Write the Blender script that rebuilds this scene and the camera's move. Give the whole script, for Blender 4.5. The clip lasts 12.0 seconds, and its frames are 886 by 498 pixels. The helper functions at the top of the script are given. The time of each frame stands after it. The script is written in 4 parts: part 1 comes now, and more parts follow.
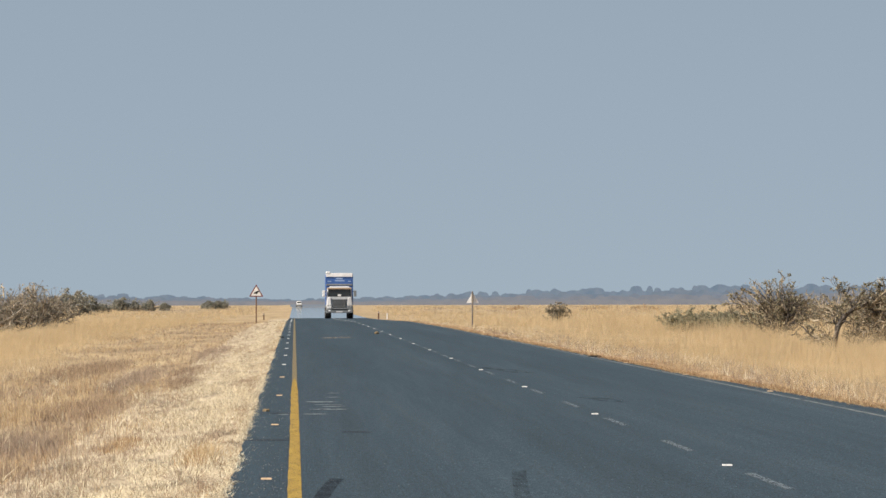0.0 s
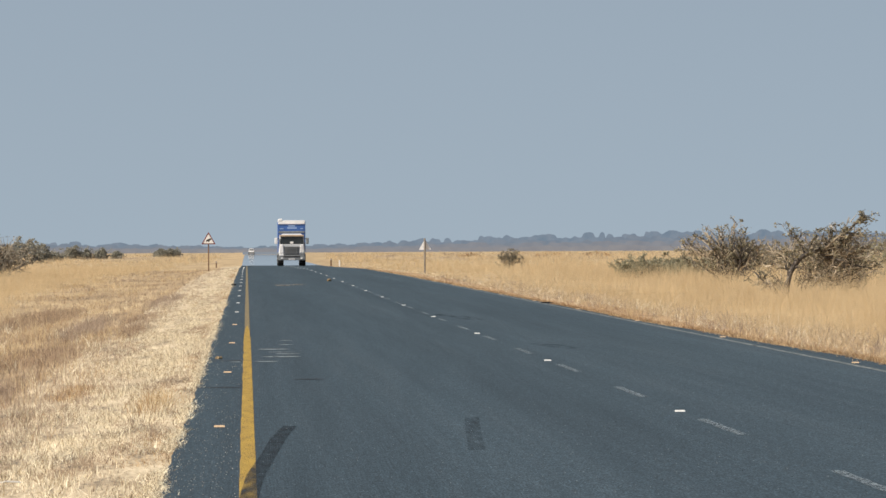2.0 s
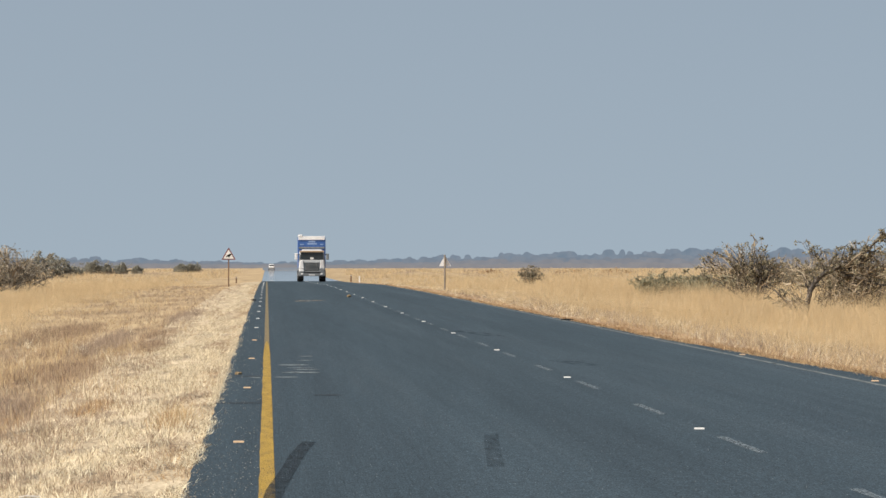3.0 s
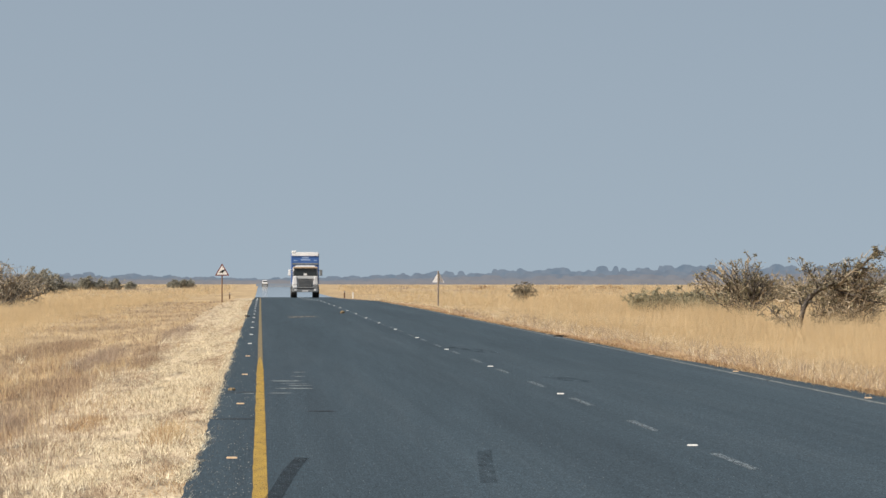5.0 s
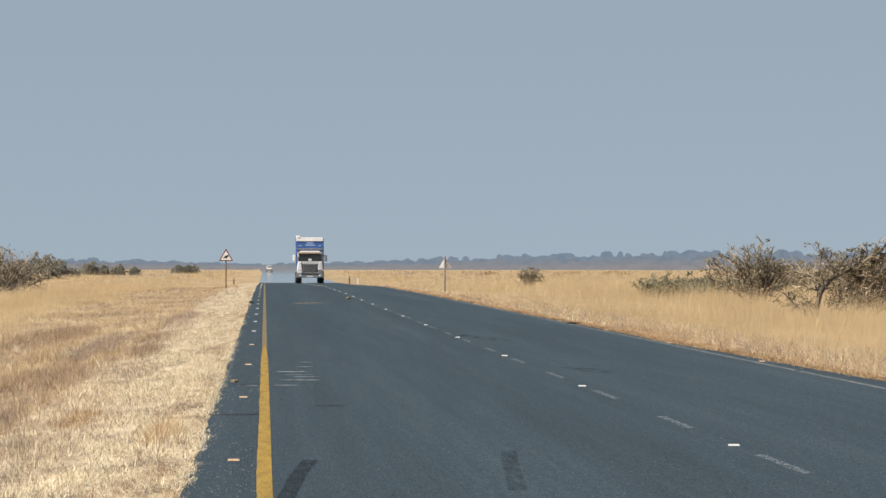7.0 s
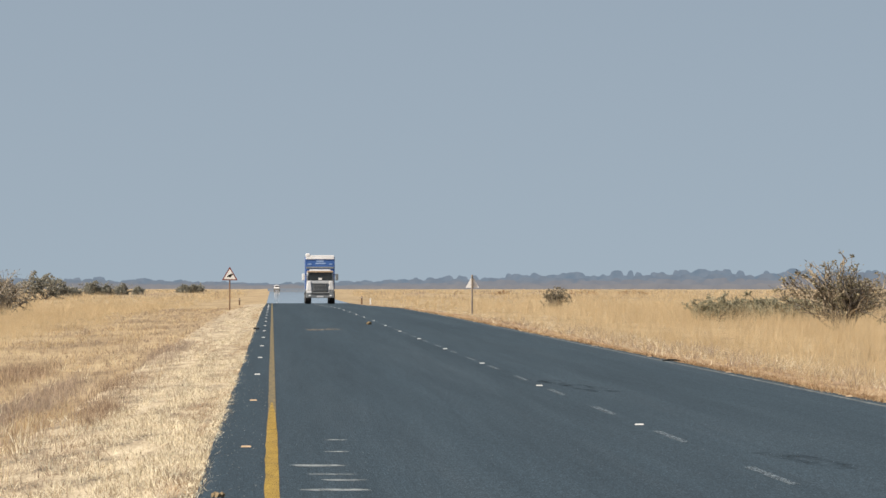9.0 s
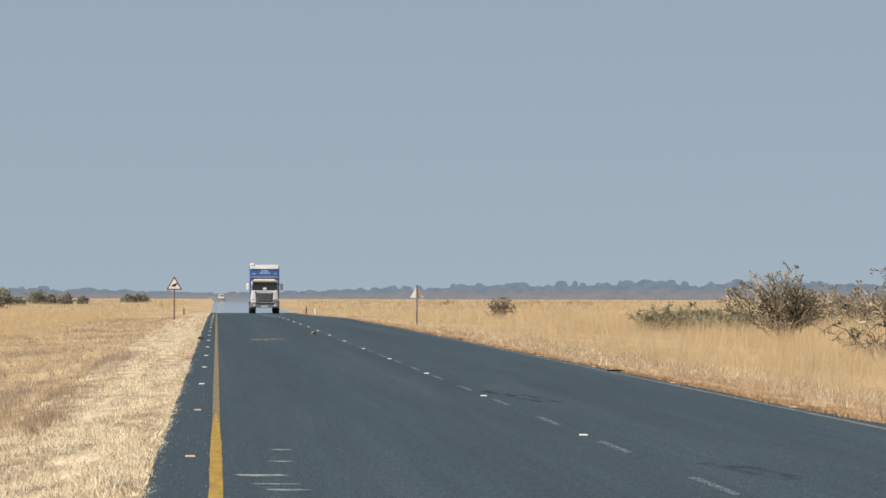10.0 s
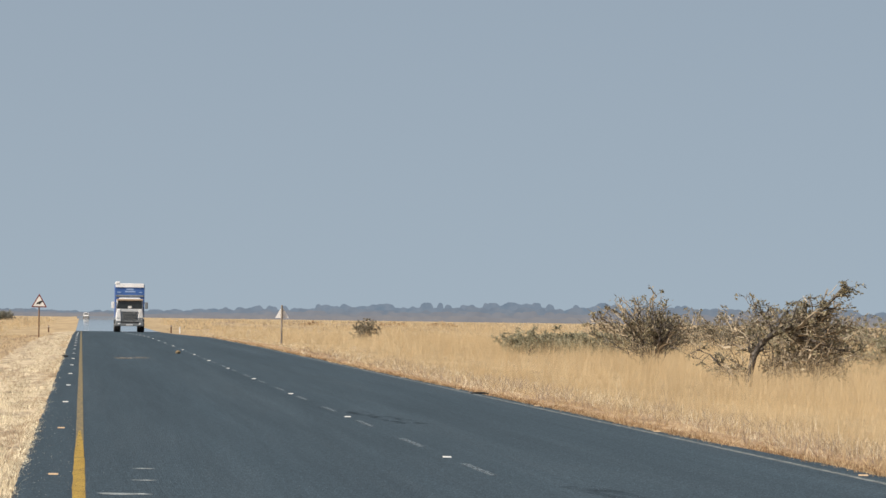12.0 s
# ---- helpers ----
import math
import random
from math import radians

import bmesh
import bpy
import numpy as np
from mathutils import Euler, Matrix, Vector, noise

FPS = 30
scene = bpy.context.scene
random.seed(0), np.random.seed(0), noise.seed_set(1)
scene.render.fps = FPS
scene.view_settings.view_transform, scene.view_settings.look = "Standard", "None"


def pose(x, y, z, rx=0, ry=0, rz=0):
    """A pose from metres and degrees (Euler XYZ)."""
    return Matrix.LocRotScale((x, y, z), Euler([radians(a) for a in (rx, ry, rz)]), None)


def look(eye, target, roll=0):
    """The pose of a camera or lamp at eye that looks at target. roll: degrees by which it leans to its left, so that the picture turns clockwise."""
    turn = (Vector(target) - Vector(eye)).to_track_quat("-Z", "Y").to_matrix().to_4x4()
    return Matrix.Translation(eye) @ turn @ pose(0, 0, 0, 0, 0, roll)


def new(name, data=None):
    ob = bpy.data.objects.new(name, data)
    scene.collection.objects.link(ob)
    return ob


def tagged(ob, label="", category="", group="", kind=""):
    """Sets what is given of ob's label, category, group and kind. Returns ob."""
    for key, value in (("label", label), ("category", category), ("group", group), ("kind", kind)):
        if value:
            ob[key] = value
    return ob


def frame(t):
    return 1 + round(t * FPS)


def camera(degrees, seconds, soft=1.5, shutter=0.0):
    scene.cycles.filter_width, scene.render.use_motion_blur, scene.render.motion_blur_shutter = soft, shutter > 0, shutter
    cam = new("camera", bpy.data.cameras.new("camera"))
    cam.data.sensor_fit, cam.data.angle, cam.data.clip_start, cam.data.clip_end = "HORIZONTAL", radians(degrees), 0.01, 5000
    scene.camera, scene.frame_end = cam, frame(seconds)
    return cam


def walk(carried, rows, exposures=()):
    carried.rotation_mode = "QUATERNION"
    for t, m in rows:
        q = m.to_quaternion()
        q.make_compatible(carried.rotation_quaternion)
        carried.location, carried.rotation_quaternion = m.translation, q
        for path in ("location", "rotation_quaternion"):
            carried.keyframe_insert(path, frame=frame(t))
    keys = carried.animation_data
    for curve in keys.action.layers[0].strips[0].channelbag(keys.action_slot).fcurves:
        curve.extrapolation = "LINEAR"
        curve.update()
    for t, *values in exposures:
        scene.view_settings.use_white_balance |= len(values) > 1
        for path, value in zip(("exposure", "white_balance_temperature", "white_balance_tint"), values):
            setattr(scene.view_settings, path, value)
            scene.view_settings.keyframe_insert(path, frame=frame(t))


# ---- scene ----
# The road runs along +y, its yellow edge line lies on x = 0, the eye is over that line.
LENS = 7.6
FOCAL = 784 / math.tan(radians(LENS / 2))
EYE_Z = 1.393
cam = camera(LENS, 12.0, soft=1.5)

# seconds, place of the road's vanishing point (x, y), roll, metres gone along the road
PATH = [
    (0.0, 521.0, 526.8, -0.1, 0.0), (0.1, 511.0, 525.6, -0.15, 0.0), (0.2, 486.0, 524.0, -0.2, 0.0), (0.3, 468.0, 523.6, -0.23, 0.0), (0.5, 461.2, 521.6, -0.27, 0.0),
    (0.7, 450.0, 503.0, -0.3, 0.0), (1.0, 446.6, 485.4, -0.3, 0.0), (1.2, 438.0, 478.5, -0.28, 0.0), (1.5, 424.0, 452.2, -0.24, 0.0),
    (2.0, 436.6, 433.8, -0.3, 0.0), (2.5, 452.0, 440.0, 0.0, 0.0), (3.0, 472.2, 461.4, -0.04, 0.0),
    (3.2, 473.5, 469.1, 0.0, 0.0), (4.8, 449.0, 483.0, 0.0, 0.0), (5.0, 460.6, 489.7, 0.05, 0.0),
    (5.3, 488.0, 490.0, -0.05, 0.0), (5.5, 576.0, 490.0, -0.12, 0.0), (6.0, 668.4, 490.0, -0.1, 0.0), (6.5, 558.6, 477.9, 0.0, 0.0),
    (6.7, 489.0, 469.7, 0.05, 0.0), (7.1, 468.0, 463.0, 0.05, 7.0), (7.5, 470.0, 461.0, 0.05, 19.2),
    (7.9, 480.0, 464.0, 0.05, 31.5), (8.3, 491.5, 471.1, 0.05, 38.5),
    (8.5, 495.4, 481.5, 0.1, 38.5), (9.0, 481.4, 498.0, 0.03, 38.5), (9.5, 427.4, 503.7, 0.0, 38.5),
    (10.0, 383.2, 515.0, 0.16, 38.5), (10.5, 370.6, 508.0, 0.24, 38.5), (11.0, 362.0, 518.6, 0.0, 38.5),
    (11.2, 265.0, 550.0, 0.1, 38.5), (11.5, 161.5, 593.6, 0.45, 38.5), (11.7, 130.0, 590.0, 0.6, 38.5),
    (12.0, 144.2, 547.0, 0.8, 38.5)]


def aim(u, v, roll, y):
    """The camera at y along the road, with the road's vanishing point at (u, v) of the picture."""
    c, s = math.cos(radians(roll)), math.sin(radians(roll))
    dx, dy = 784 - u, 441 - v
    dx, dy = c * dx + s * dy, -s * dx + c * dy
    eye = Vector((0, y, EYE_Z))
    return look(eye, eye + Vector((dx / FOCAL, 1, -dy / FOCAL)), roll)


walk(cam, [(t, aim(u, v, roll, y)) for t, u, v, roll, y in PATH], exposures=[(0.0, 0.6), (12.0, 0.6)])

# ---- light ----
SUN_FROM = Vector((-1.0, -0.38, 0.95)).normalized()
world = bpy.data.worlds.new("sky")
scene.world = world
world.use_nodes = True
wn, wl = world.node_tree.nodes, world.node_tree.links
sky = wn.new("ShaderNodeTexSky")
sky.sky_type, sky.sun_disc = "NISHITA", False
sky.sun_elevation = math.asin(SUN_FROM.z)
sky.sun_rotation = math.atan2(SUN_FROM.x, SUN_FROM.y)
sky.air_density, sky.dust_density, sky.ozone_density = 1.0, 1.2, 2.0
# dusty air: the pale blue reaches down to the horizon
co, lift = wn.new("ShaderNodeTexCoord"), wn.new("ShaderNodeVectorMath")
lift.operation = "ADD"
lift.inputs[1].default_value = (0, 0, 0.30)
wl.new(co.outputs["Generated"], lift.inputs[0])
wl.new(lift.outputs[0], sky.inputs[0])
tint = wn.new("ShaderNodeMix")
tint.data_type, tint.blend_type = "RGBA", "MULTIPLY"
tint.inputs[0].default_value = 1.0
tint.inputs[7].default_value = (1.0, 0.772, 0.564, 1)
wl.new(sky.outputs[0], tint.inputs[6])
wl.new(tint.outputs[2], wn["Background"].inputs[0])
wn["Background"].inputs[1].default_value = 0.15
sun = new("sun", bpy.data.lights.new("sun", "SUN"))
sun.data.energy, sun.data.angle, sun.data.color = 4.2, radians(0.53), (1.0, 0.93, 0.82)
sun.matrix_world = look(SUN_FROM * 50, (0, 0, 0))

# ---- materials ----


def material(name, colors, scale=4.0, detail=6.0, rough=0.9, bump=0.0, bump_scale=40.0, island=0.0, metal=0.0,
             stretch=(1, 1, 1), spec=0.3, stops=(0.35, 0.65), random_hue=0.0):
    """A noisy two-scale surface between the colours given."""
    m = bpy.data.materials.new(name)
    m.use_nodes = True
    n, l = m.node_tree.nodes, m.node_tree.links
    b = n["Principled BSDF"]
    b.inputs["Roughness"].default_value, b.inputs["Metallic"].default_value = rough, metal
    b.inputs["Specular IOR Level"].default_value = spec
    tc, mp = n.new("ShaderNodeTexCoord"), n.new("ShaderNodeMapping")
    mp.inputs["Scale"].default_value = stretch
    l.new(tc.outputs["Object"], mp.inputs[0])
    big, small = n.new("ShaderNodeTexNoise"), n.new("ShaderNodeTexNoise")
    big.inputs["Scale"].default_value, big.inputs["Detail"].default_value = scale, detail
    small.inputs["Scale"].default_value, small.inputs["Detail"].default_value = scale * 9, 3
    for t in (big, small):
        l.new(mp.outputs[0], t.inputs["Vector"])
    mix = n.new("ShaderNodeMath")
    mix.operation = "MULTIPLY_ADD"
    mix.inputs[1].default_value = 0.4
    l.new(small.outputs[0], mix.inputs[0])
    sc = n.new("ShaderNodeMath")
    sc.operation = "MULTIPLY"
    sc.inputs[1].default_value = 0.6
    l.new(big.outputs[0], sc.inputs[0])
    l.new(sc.outputs[0], mix.inputs[2])
    value = mix.outputs[0]
    if island:
        geo = n.new("ShaderNodeNewGeometry")
        m2 = n.new("ShaderNodeMath")
        m2.operation = "MULTIPLY_ADD"
        m2.inputs[1].default_value = island
        l.new(geo.outputs["Random Per Island"], m2.inputs[0])
        m3 = n.new("ShaderNodeMath")
        m3.operation = "MULTIPLY_ADD"
        m3.inputs[1].default_value, m3.inputs[2].default_value = 1 - island, 0.0
        l.new(value, m3.inputs[0])
        l.new(m3.outputs[0], m2.inputs[2])
        value = m2.outputs[0]
    ramp = n.new("ShaderNodeValToRGB")
    e = ramp.color_ramp.elements
    lo, hi = stops
    while len(e) < len(colors):
        e.new(0.5)
    for i, c in enumerate(colors):
        e[i].position = lo + (hi - lo) * i / max(1, len(colors) - 1)
        e[i].color = (*c, 1)
    l.new(value, ramp.inputs[0])
    l.new(ramp.outputs[0], b.inputs["Base Color"])
    if bump:
        bt, bp = n.new("ShaderNodeTexNoise"), n.new("ShaderNodeBump")
        bt.inputs["Scale"].default_value, bt.inputs["Detail"].default_value = bump_scale, 4
        l.new(mp.outputs[0], bt.inputs["Vector"])
        bp.inputs["Strength"].default_value, bp.inputs["Distance"].default_value = bump, 0.02
        l.new(bt.outputs[0], bp.inputs["Height"])
        l.new(bp.outputs[0], b.inputs["Normal"])
    return m


def leafy(m, amount=0.42):
    """Lets some light through thin blades and leaves."""
    n, l = m.node_tree.nodes, m.node_tree.links
    b, out = n["Principled BSDF"], n["Material Output"]
    tr, mx = n.new("ShaderNodeBsdfTranslucent"), n.new("ShaderNodeMixShader")
    mx.inputs[0].default_value = amount
    l.new(b.inputs["Base Color"].links[0].from_socket, tr.inputs[0])
    l.new(b.outputs[0], mx.inputs[1])
    l.new(tr.outputs[0], mx.inputs[2])
    l.new(mx.outputs[0], out.inputs[0])
    return m


asphalt = material("asphalt", [(0.0290, 0.0470, 0.0615), (0.0355, 0.0560, 0.0725), (0.0440, 0.0655, 0.0825)], scale=0.8, detail=2,
                   rough=0.88, bump=0.25, bump_scale=70, stretch=(1, 0.012, 1), spec=0.2)


def speckle(m, scale, stretch, amount):
    """Fine light and dark stone grain over a material's colour."""
    n, l = m.node_tree.nodes, m.node_tree.links
    b = n["Principled BSDF"]
    old = b.inputs["Base Color"].links[0].from_socket
    tc, mp, no, ra, mx = (n.new("ShaderNode" + k) for k in ("TexCoord", "Mapping", "TexNoise", "ValToRGB", "Mix"))
    mp.inputs["Scale"].default_value = stretch
    no.inputs["Scale"].default_value, no.inputs["Detail"].default_value = scale, 2
    ra.color_ramp.elements[0].position, ra.color_ramp.elements[1].position = 0.34, 0.68
    lo, hi = 1 - amount, 1 + amount
    ra.color_ramp.elements[0].color, ra.color_ramp.elements[1].color = (lo, lo, lo, 1), (hi, hi, hi, 1)
    mx.data_type, mx.blend_type = "RGBA", "MULTIPLY"
    mx.inputs[0].default_value = 1.0
    l.new(tc.outputs["Object"], mp.inputs[0])
    l.new(mp.outputs[0], no.inputs["Vector"])
    l.new(no.outputs[0], ra.inputs[0])
    l.new(old, mx.inputs[6])
    l.new(ra.outputs[0], mx.inputs[7])
    l.new(mx.outputs[2], b.inputs["Base Color"])


speckle(asphalt, 90.0, (1, 0.10, 1), 0.55)
speckle(asphalt, 42.0, (1, 0.12, 1), 0.22)
speckle(asphalt, 20.0, (1, 0.09, 1), 0.16)
speckle(asphalt, 0.9, (1, 0.002, 1), 0.09)
speckle(asphalt, 4.0, (1, 0.012, 1), 0.06)
# near-mirror finish stands in for the mirage over the far road
mirage_road = material("hot_road", [(0.03, 0.035, 0.04), (0.045, 0.05, 0.06)], scale=0.5, rough=0.03, spec=0.5)
dark_streak = material("dark_streak", [(0.012, 0.013, 0.015), (0.022, 0.024, 0.027)], scale=6, rough=0.7, stretch=(1, 0.2, 1))
skid = material("skid_rubber", [(0.008, 0.015, 0.021), (0.017, 0.028, 0.037)], scale=9, rough=0.85, stretch=(1, 0.2, 1))


def worn_through(m, low, high, scale, stretch):
    """Lets the surface below show through a thin film in patches."""
    n, l = m.node_tree.nodes, m.node_tree.links
    tc, mp, no, ra = (n.new("ShaderNode" + k) for k in ("TexCoord", "Mapping", "TexNoise", "MapRange"))
    mp.inputs["Scale"].default_value = stretch
    no.inputs["Scale"].default_value, no.inputs["Detail"].default_value = scale, 5
    ra.inputs[1].default_value, ra.inputs[2].default_value = 0.3, 0.7
    ra.inputs[3].default_value, ra.inputs[4].default_value = low, high
    l.new(tc.outputs["Object"], mp.inputs[0])
    l.new(mp.outputs[0], no.inputs["Vector"])
    l.new(no.outputs[0], ra.inputs[0])
    l.new(ra.outputs[0], n["Principled BSDF"].inputs["Alpha"])


worn_through(skid, 0.25, 0.8, 14, (1, 0.08, 1))
faint_skid = material("faint_skid_rubber", [(0.010, 0.018, 0.025), (0.02, 0.032, 0.042)], scale=9, rough=0.85, stretch=(1, 0.2, 1))
worn_through(faint_skid, 0.0, 0.42, 14, (1, 0.05, 1))
smudge = material("rubber_smudge", [(0.010, 0.018, 0.025), (0.02, 0.032, 0.042)], scale=9, rough=0.85, stretch=(1, 0.2, 1))
worn_through(smudge, -0.25, 0.5, 7, (1, 0.09, 1))
scuff = material("scuffed_asphalt", [(0.19, 0.215, 0.225), (0.385, 0.42, 0.42)], scale=9, rough=0.9, stretch=(1, 0.2, 1))
worn_through(scuff, 0.4, 1.0, 10, (1, 0.2, 1))
dust = material("road_dust", [(0.11, 0.11, 0.104), (0.235, 0.205, 0.165)], scale=3, rough=0.95, stretch=(1, 0.15, 1))
worn_through(dust, 0.3, 1.0, 8, (1, 0.1, 1))
yellow_paint = material("yellow_paint", [(0.17, 0.115, 0.035), (0.32, 0.205, 0.036), (0.42, 0.275, 0.047)], scale=3, rough=0.7,
                        stretch=(4, 0.3, 1), stops=(0.3, 0.62))
worn_through(yellow_paint, 0.4, 1.5, 130, (1, 0.1, 1))
white_paint = material("worn_white_paint", [(0.075, 0.10, 0.118), (0.125, 0.155, 0.178), (0.22, 0.265, 0.275)], scale=6, rough=0.7, stretch=(3, 0.6, 1))
worn_through(white_paint, 0.05, 1.25, 60, (1, 0.05, 1))
pale_paint = material("worn_edge_paint", [(0.06, 0.07, 0.075), (0.165, 0.18, 0.175), (0.29, 0.30, 0.275)], scale=4, rough=0.8, stretch=(4, 0.4, 1))
dirty_yellow = material("dirty_yellow_paint", [(0.08, 0.075, 0.06), (0.17, 0.135, 0.07), (0.26, 0.19, 0.085)], scale=4, rough=0.8, stretch=(4, 0.3, 1))
worn_through(pale_paint, 0.55, 1.1, 14, (1, 0.06, 1))
stud_white = material("stud_white", [(0.46, 0.47, 0.46), (0.64, 0.64, 0.62)], scale=30, rough=0.5)
stud_amber = material("stud_amber", [(0.40, 0.28, 0.17), (0.58, 0.43, 0.28)], scale=30, rough=0.5)
soil = material("dry_grassland", [(0.21, 0.155, 0.10), (0.37, 0.28, 0.17), (0.50, 0.39, 0.24)], scale=0.5, detail=10, rough=1.0, bump=0.6, bump_scale=3, spec=0.05, stretch=(1, 0.12, 1))
straw = leafy(amount=0.25, m=material("mown_straw", [(0.24, 0.175, 0.11), (0.71, 0.61, 0.43), (0.92, 0.845, 0.65)], scale=4.0, rough=0.85, island=0.75, spec=0.2, stops=(0.25, 0.7), stretch=(1, 0.03, 1)))
dull = leafy(amount=0.3, m=material("dull_dry_grass", [(0.18, 0.125, 0.09), (0.31, 0.23, 0.165), (0.40, 0.305, 0.22), (0.51, 0.405, 0.285)], scale=1.1, rough=0.9, island=0.35, spec=0.15, stops=(0.35, 0.65), stretch=(1, 0.022, 1)))
golden = leafy(amount=0.5, m=material("golden_grass", [(0.48, 0.35, 0.20), (0.645, 0.505, 0.31), (0.78, 0.64, 0.42)], scale=0.6, rough=0.85, island=0.14, spec=0.2, stops=(0.30, 0.70), stretch=(0.6, 0.02, 0.6)))
mauve = leafy(material("grey_dead_grass", [(0.23, 0.18, 0.145), (0.36, 0.29, 0.235), (0.50, 0.405, 0.315)], scale=2, rough=0.9, island=0.4, spec=0.1, stretch=(1, 0.025, 1)))
ruddy = leafy(material("ruddy_weeds", [(0.30, 0.18, 0.09), (0.49, 0.33, 0.19), (0.66, 0.50, 0.30)], scale=0.8, rough=0.9, island=0.5, spec=0.15, stretch=(1, 0.03, 1)))
rusty = leafy(material("rusty_weeds", [(0.15, 0.085, 0.05), (0.29, 0.185, 0.105), (0.46, 0.32, 0.19)], scale=2, rough=0.95, island=0.6, spec=0.1, stretch=(1, 0.05, 1)))
# bark of distant bushes, its colour lightened where haze would pale it
pale_bark = material("hazed_twigs", [(0.15, 0.14, 0.125), (0.24, 0.22, 0.19)], scale=5, rough=0.95)
pale_twigs = material("pale_dry_twigs", [(0.095, 0.076, 0.054), (0.285, 0.235, 0.168), (0.48, 0.405, 0.30)], scale=3, rough=0.95, island=0.7, stops=(0.2, 0.85))
silver_bark = material("silver_bark", [(0.07, 0.06, 0.05), (0.28, 0.245, 0.195), (0.50, 0.445, 0.36)], scale=5, rough=0.95, stretch=(1, 1, 0.3))
dark_bark = material("dark_bark", [(0.022, 0.02, 0.018), (0.09, 0.079, 0.07), (0.25, 0.22, 0.19)], scale=5, rough=0.95, bump=0.5, bump_scale=30, stretch=(1, 1, 0.3))
bark = material("grey_bark", [(0.03, 0.026, 0.023), (0.11, 0.095, 0.08), (0.27, 0.23, 0.19)], scale=5, rough=0.95, bump=0.5, bump_scale=30, stretch=(1, 1, 0.3))
twig_leaf = leafy(material("olive_leaves", [(0.12, 0.108, 0.07), (0.265, 0.237, 0.155), (0.425, 0.375, 0.25)], scale=2, rough=0.8, island=0.65, stops=(0.2, 0.8)))
dry_leaf = leafy(material("dry_leaves", [(0.14, 0.125, 0.09), (0.275, 0.245, 0.175), (0.43, 0.385, 0.285)], scale=2, rough=0.85, island=0.65, stops=(0.2, 0.8)))
green_leaf = leafy(material("dusty_green_leaves", [(0.25, 0.235, 0.155), (0.35, 0.33, 0.225), (0.44, 0.405, 0.29)], scale=2, rough=0.85, island=0.6, stops=(0.2, 0.8)))
# leaves of far shrubs, greyed and lightened to stand in for haze
hazed_leaf = leafy(material("hazed_leaves", [(0.25, 0.25, 0.215), (0.33, 0.325, 0.275), (0.41, 0.395, 0.33)], scale=2, rough=0.85, island=0.6, stops=(0.2, 0.8)))
silver_paint = material("silver_cab_paint", [(0.44, 0.46, 0.48), (0.56, 0.58, 0.60)], scale=1.5, rough=0.35, spec=0.5)
# duller white, also for the lorry corner turned from the sun
pale_panel = material("dulled_white_paint", [(0.50, 0.51, 0.52), (0.62, 0.62, 0.62)], scale=2, rough=0.45)
white_gloss = material("white_cab_paint", [(0.70, 0.71, 0.72), (0.80, 0.80, 0.80)], scale=1.5, rough=0.3, spec=0.5)
blue_gloss = material("blue_panel_paint", [(0.032, 0.092, 0.28), (0.05, 0.125, 0.35)], scale=2, rough=0.35, spec=0.5)
orange_gloss = material("tan_band_paint", [(0.38, 0.28, 0.19), (0.47, 0.36, 0.26)], scale=4, rough=0.5)
grey_plastic = material("grey_plastic", [(0.13, 0.145, 0.155), (0.24, 0.255, 0.265)], scale=6, rough=0.55)
dark_plastic = material("dark_plastic", [(0.06, 0.065, 0.07), (0.10, 0.105, 0.11)], scale=8, rough=0.6)
pale_blue = material("pale_blue_paint", [(0.20, 0.30, 0.50), (0.28, 0.38, 0.58)], scale=6, rough=0.4)
black_plastic = material("black_plastic", [(0.015, 0.016, 0.018), (0.04, 0.042, 0.045)], scale=8, rough=0.6)
rubber = material("tyre_rubber", [(0.012, 0.012, 0.013), (0.03, 0.03, 0.03)], scale=8, rough=0.9)
dark_glass = material("dark_windscreen", [(0.012, 0.015, 0.017), (0.03, 0.036, 0.038)], scale=1, rough=0.08, spec=0.6)
lamp_glass = material("lamp_glass", [(0.65, 0.67, 0.68), (0.85, 0.86, 0.86)], scale=9, rough=0.15, spec=0.6)
steel = material("galvanised_steel", [(0.30, 0.31, 0.32), (0.48, 0.49, 0.50)], scale=9, rough=0.5, metal=0.6)
sign_back = material("sign_back_metal", [(0.72, 0.73, 0.74), (0.84, 0.84, 0.84)], scale=4, rough=0.5)
sign_white = material("sign_white", [(0.68, 0.67, 0.65), (0.80, 0.79, 0.77)], scale=5, rough=0.5)
sign_red = material("sign_red", [(0.13, 0.04, 0.035), (0.22, 0.065, 0.055)], scale=5, rough=0.5)
sign_black = material("sign_black", [(0.012, 0.012, 0.012), (0.03, 0.03, 0.03)], scale=5, rough=0.6)
weathered_post = material("weathered_post", [(0.14, 0.12, 0.105), (0.30, 0.265, 0.225)], scale=8, rough=0.85, stretch=(1, 1, 0.3))
rust_post = material("rusty_post", [(0.10, 0.055, 0.035), (0.22, 0.13, 0.08)], scale=8, rough=0.9, stretch=(1, 1, 0.3))
dung_mat = material("dry_dung", [(0.13, 0.095, 0.055), (0.29, 0.22, 0.13)], scale=14, rough=1.0, bump=0.6)


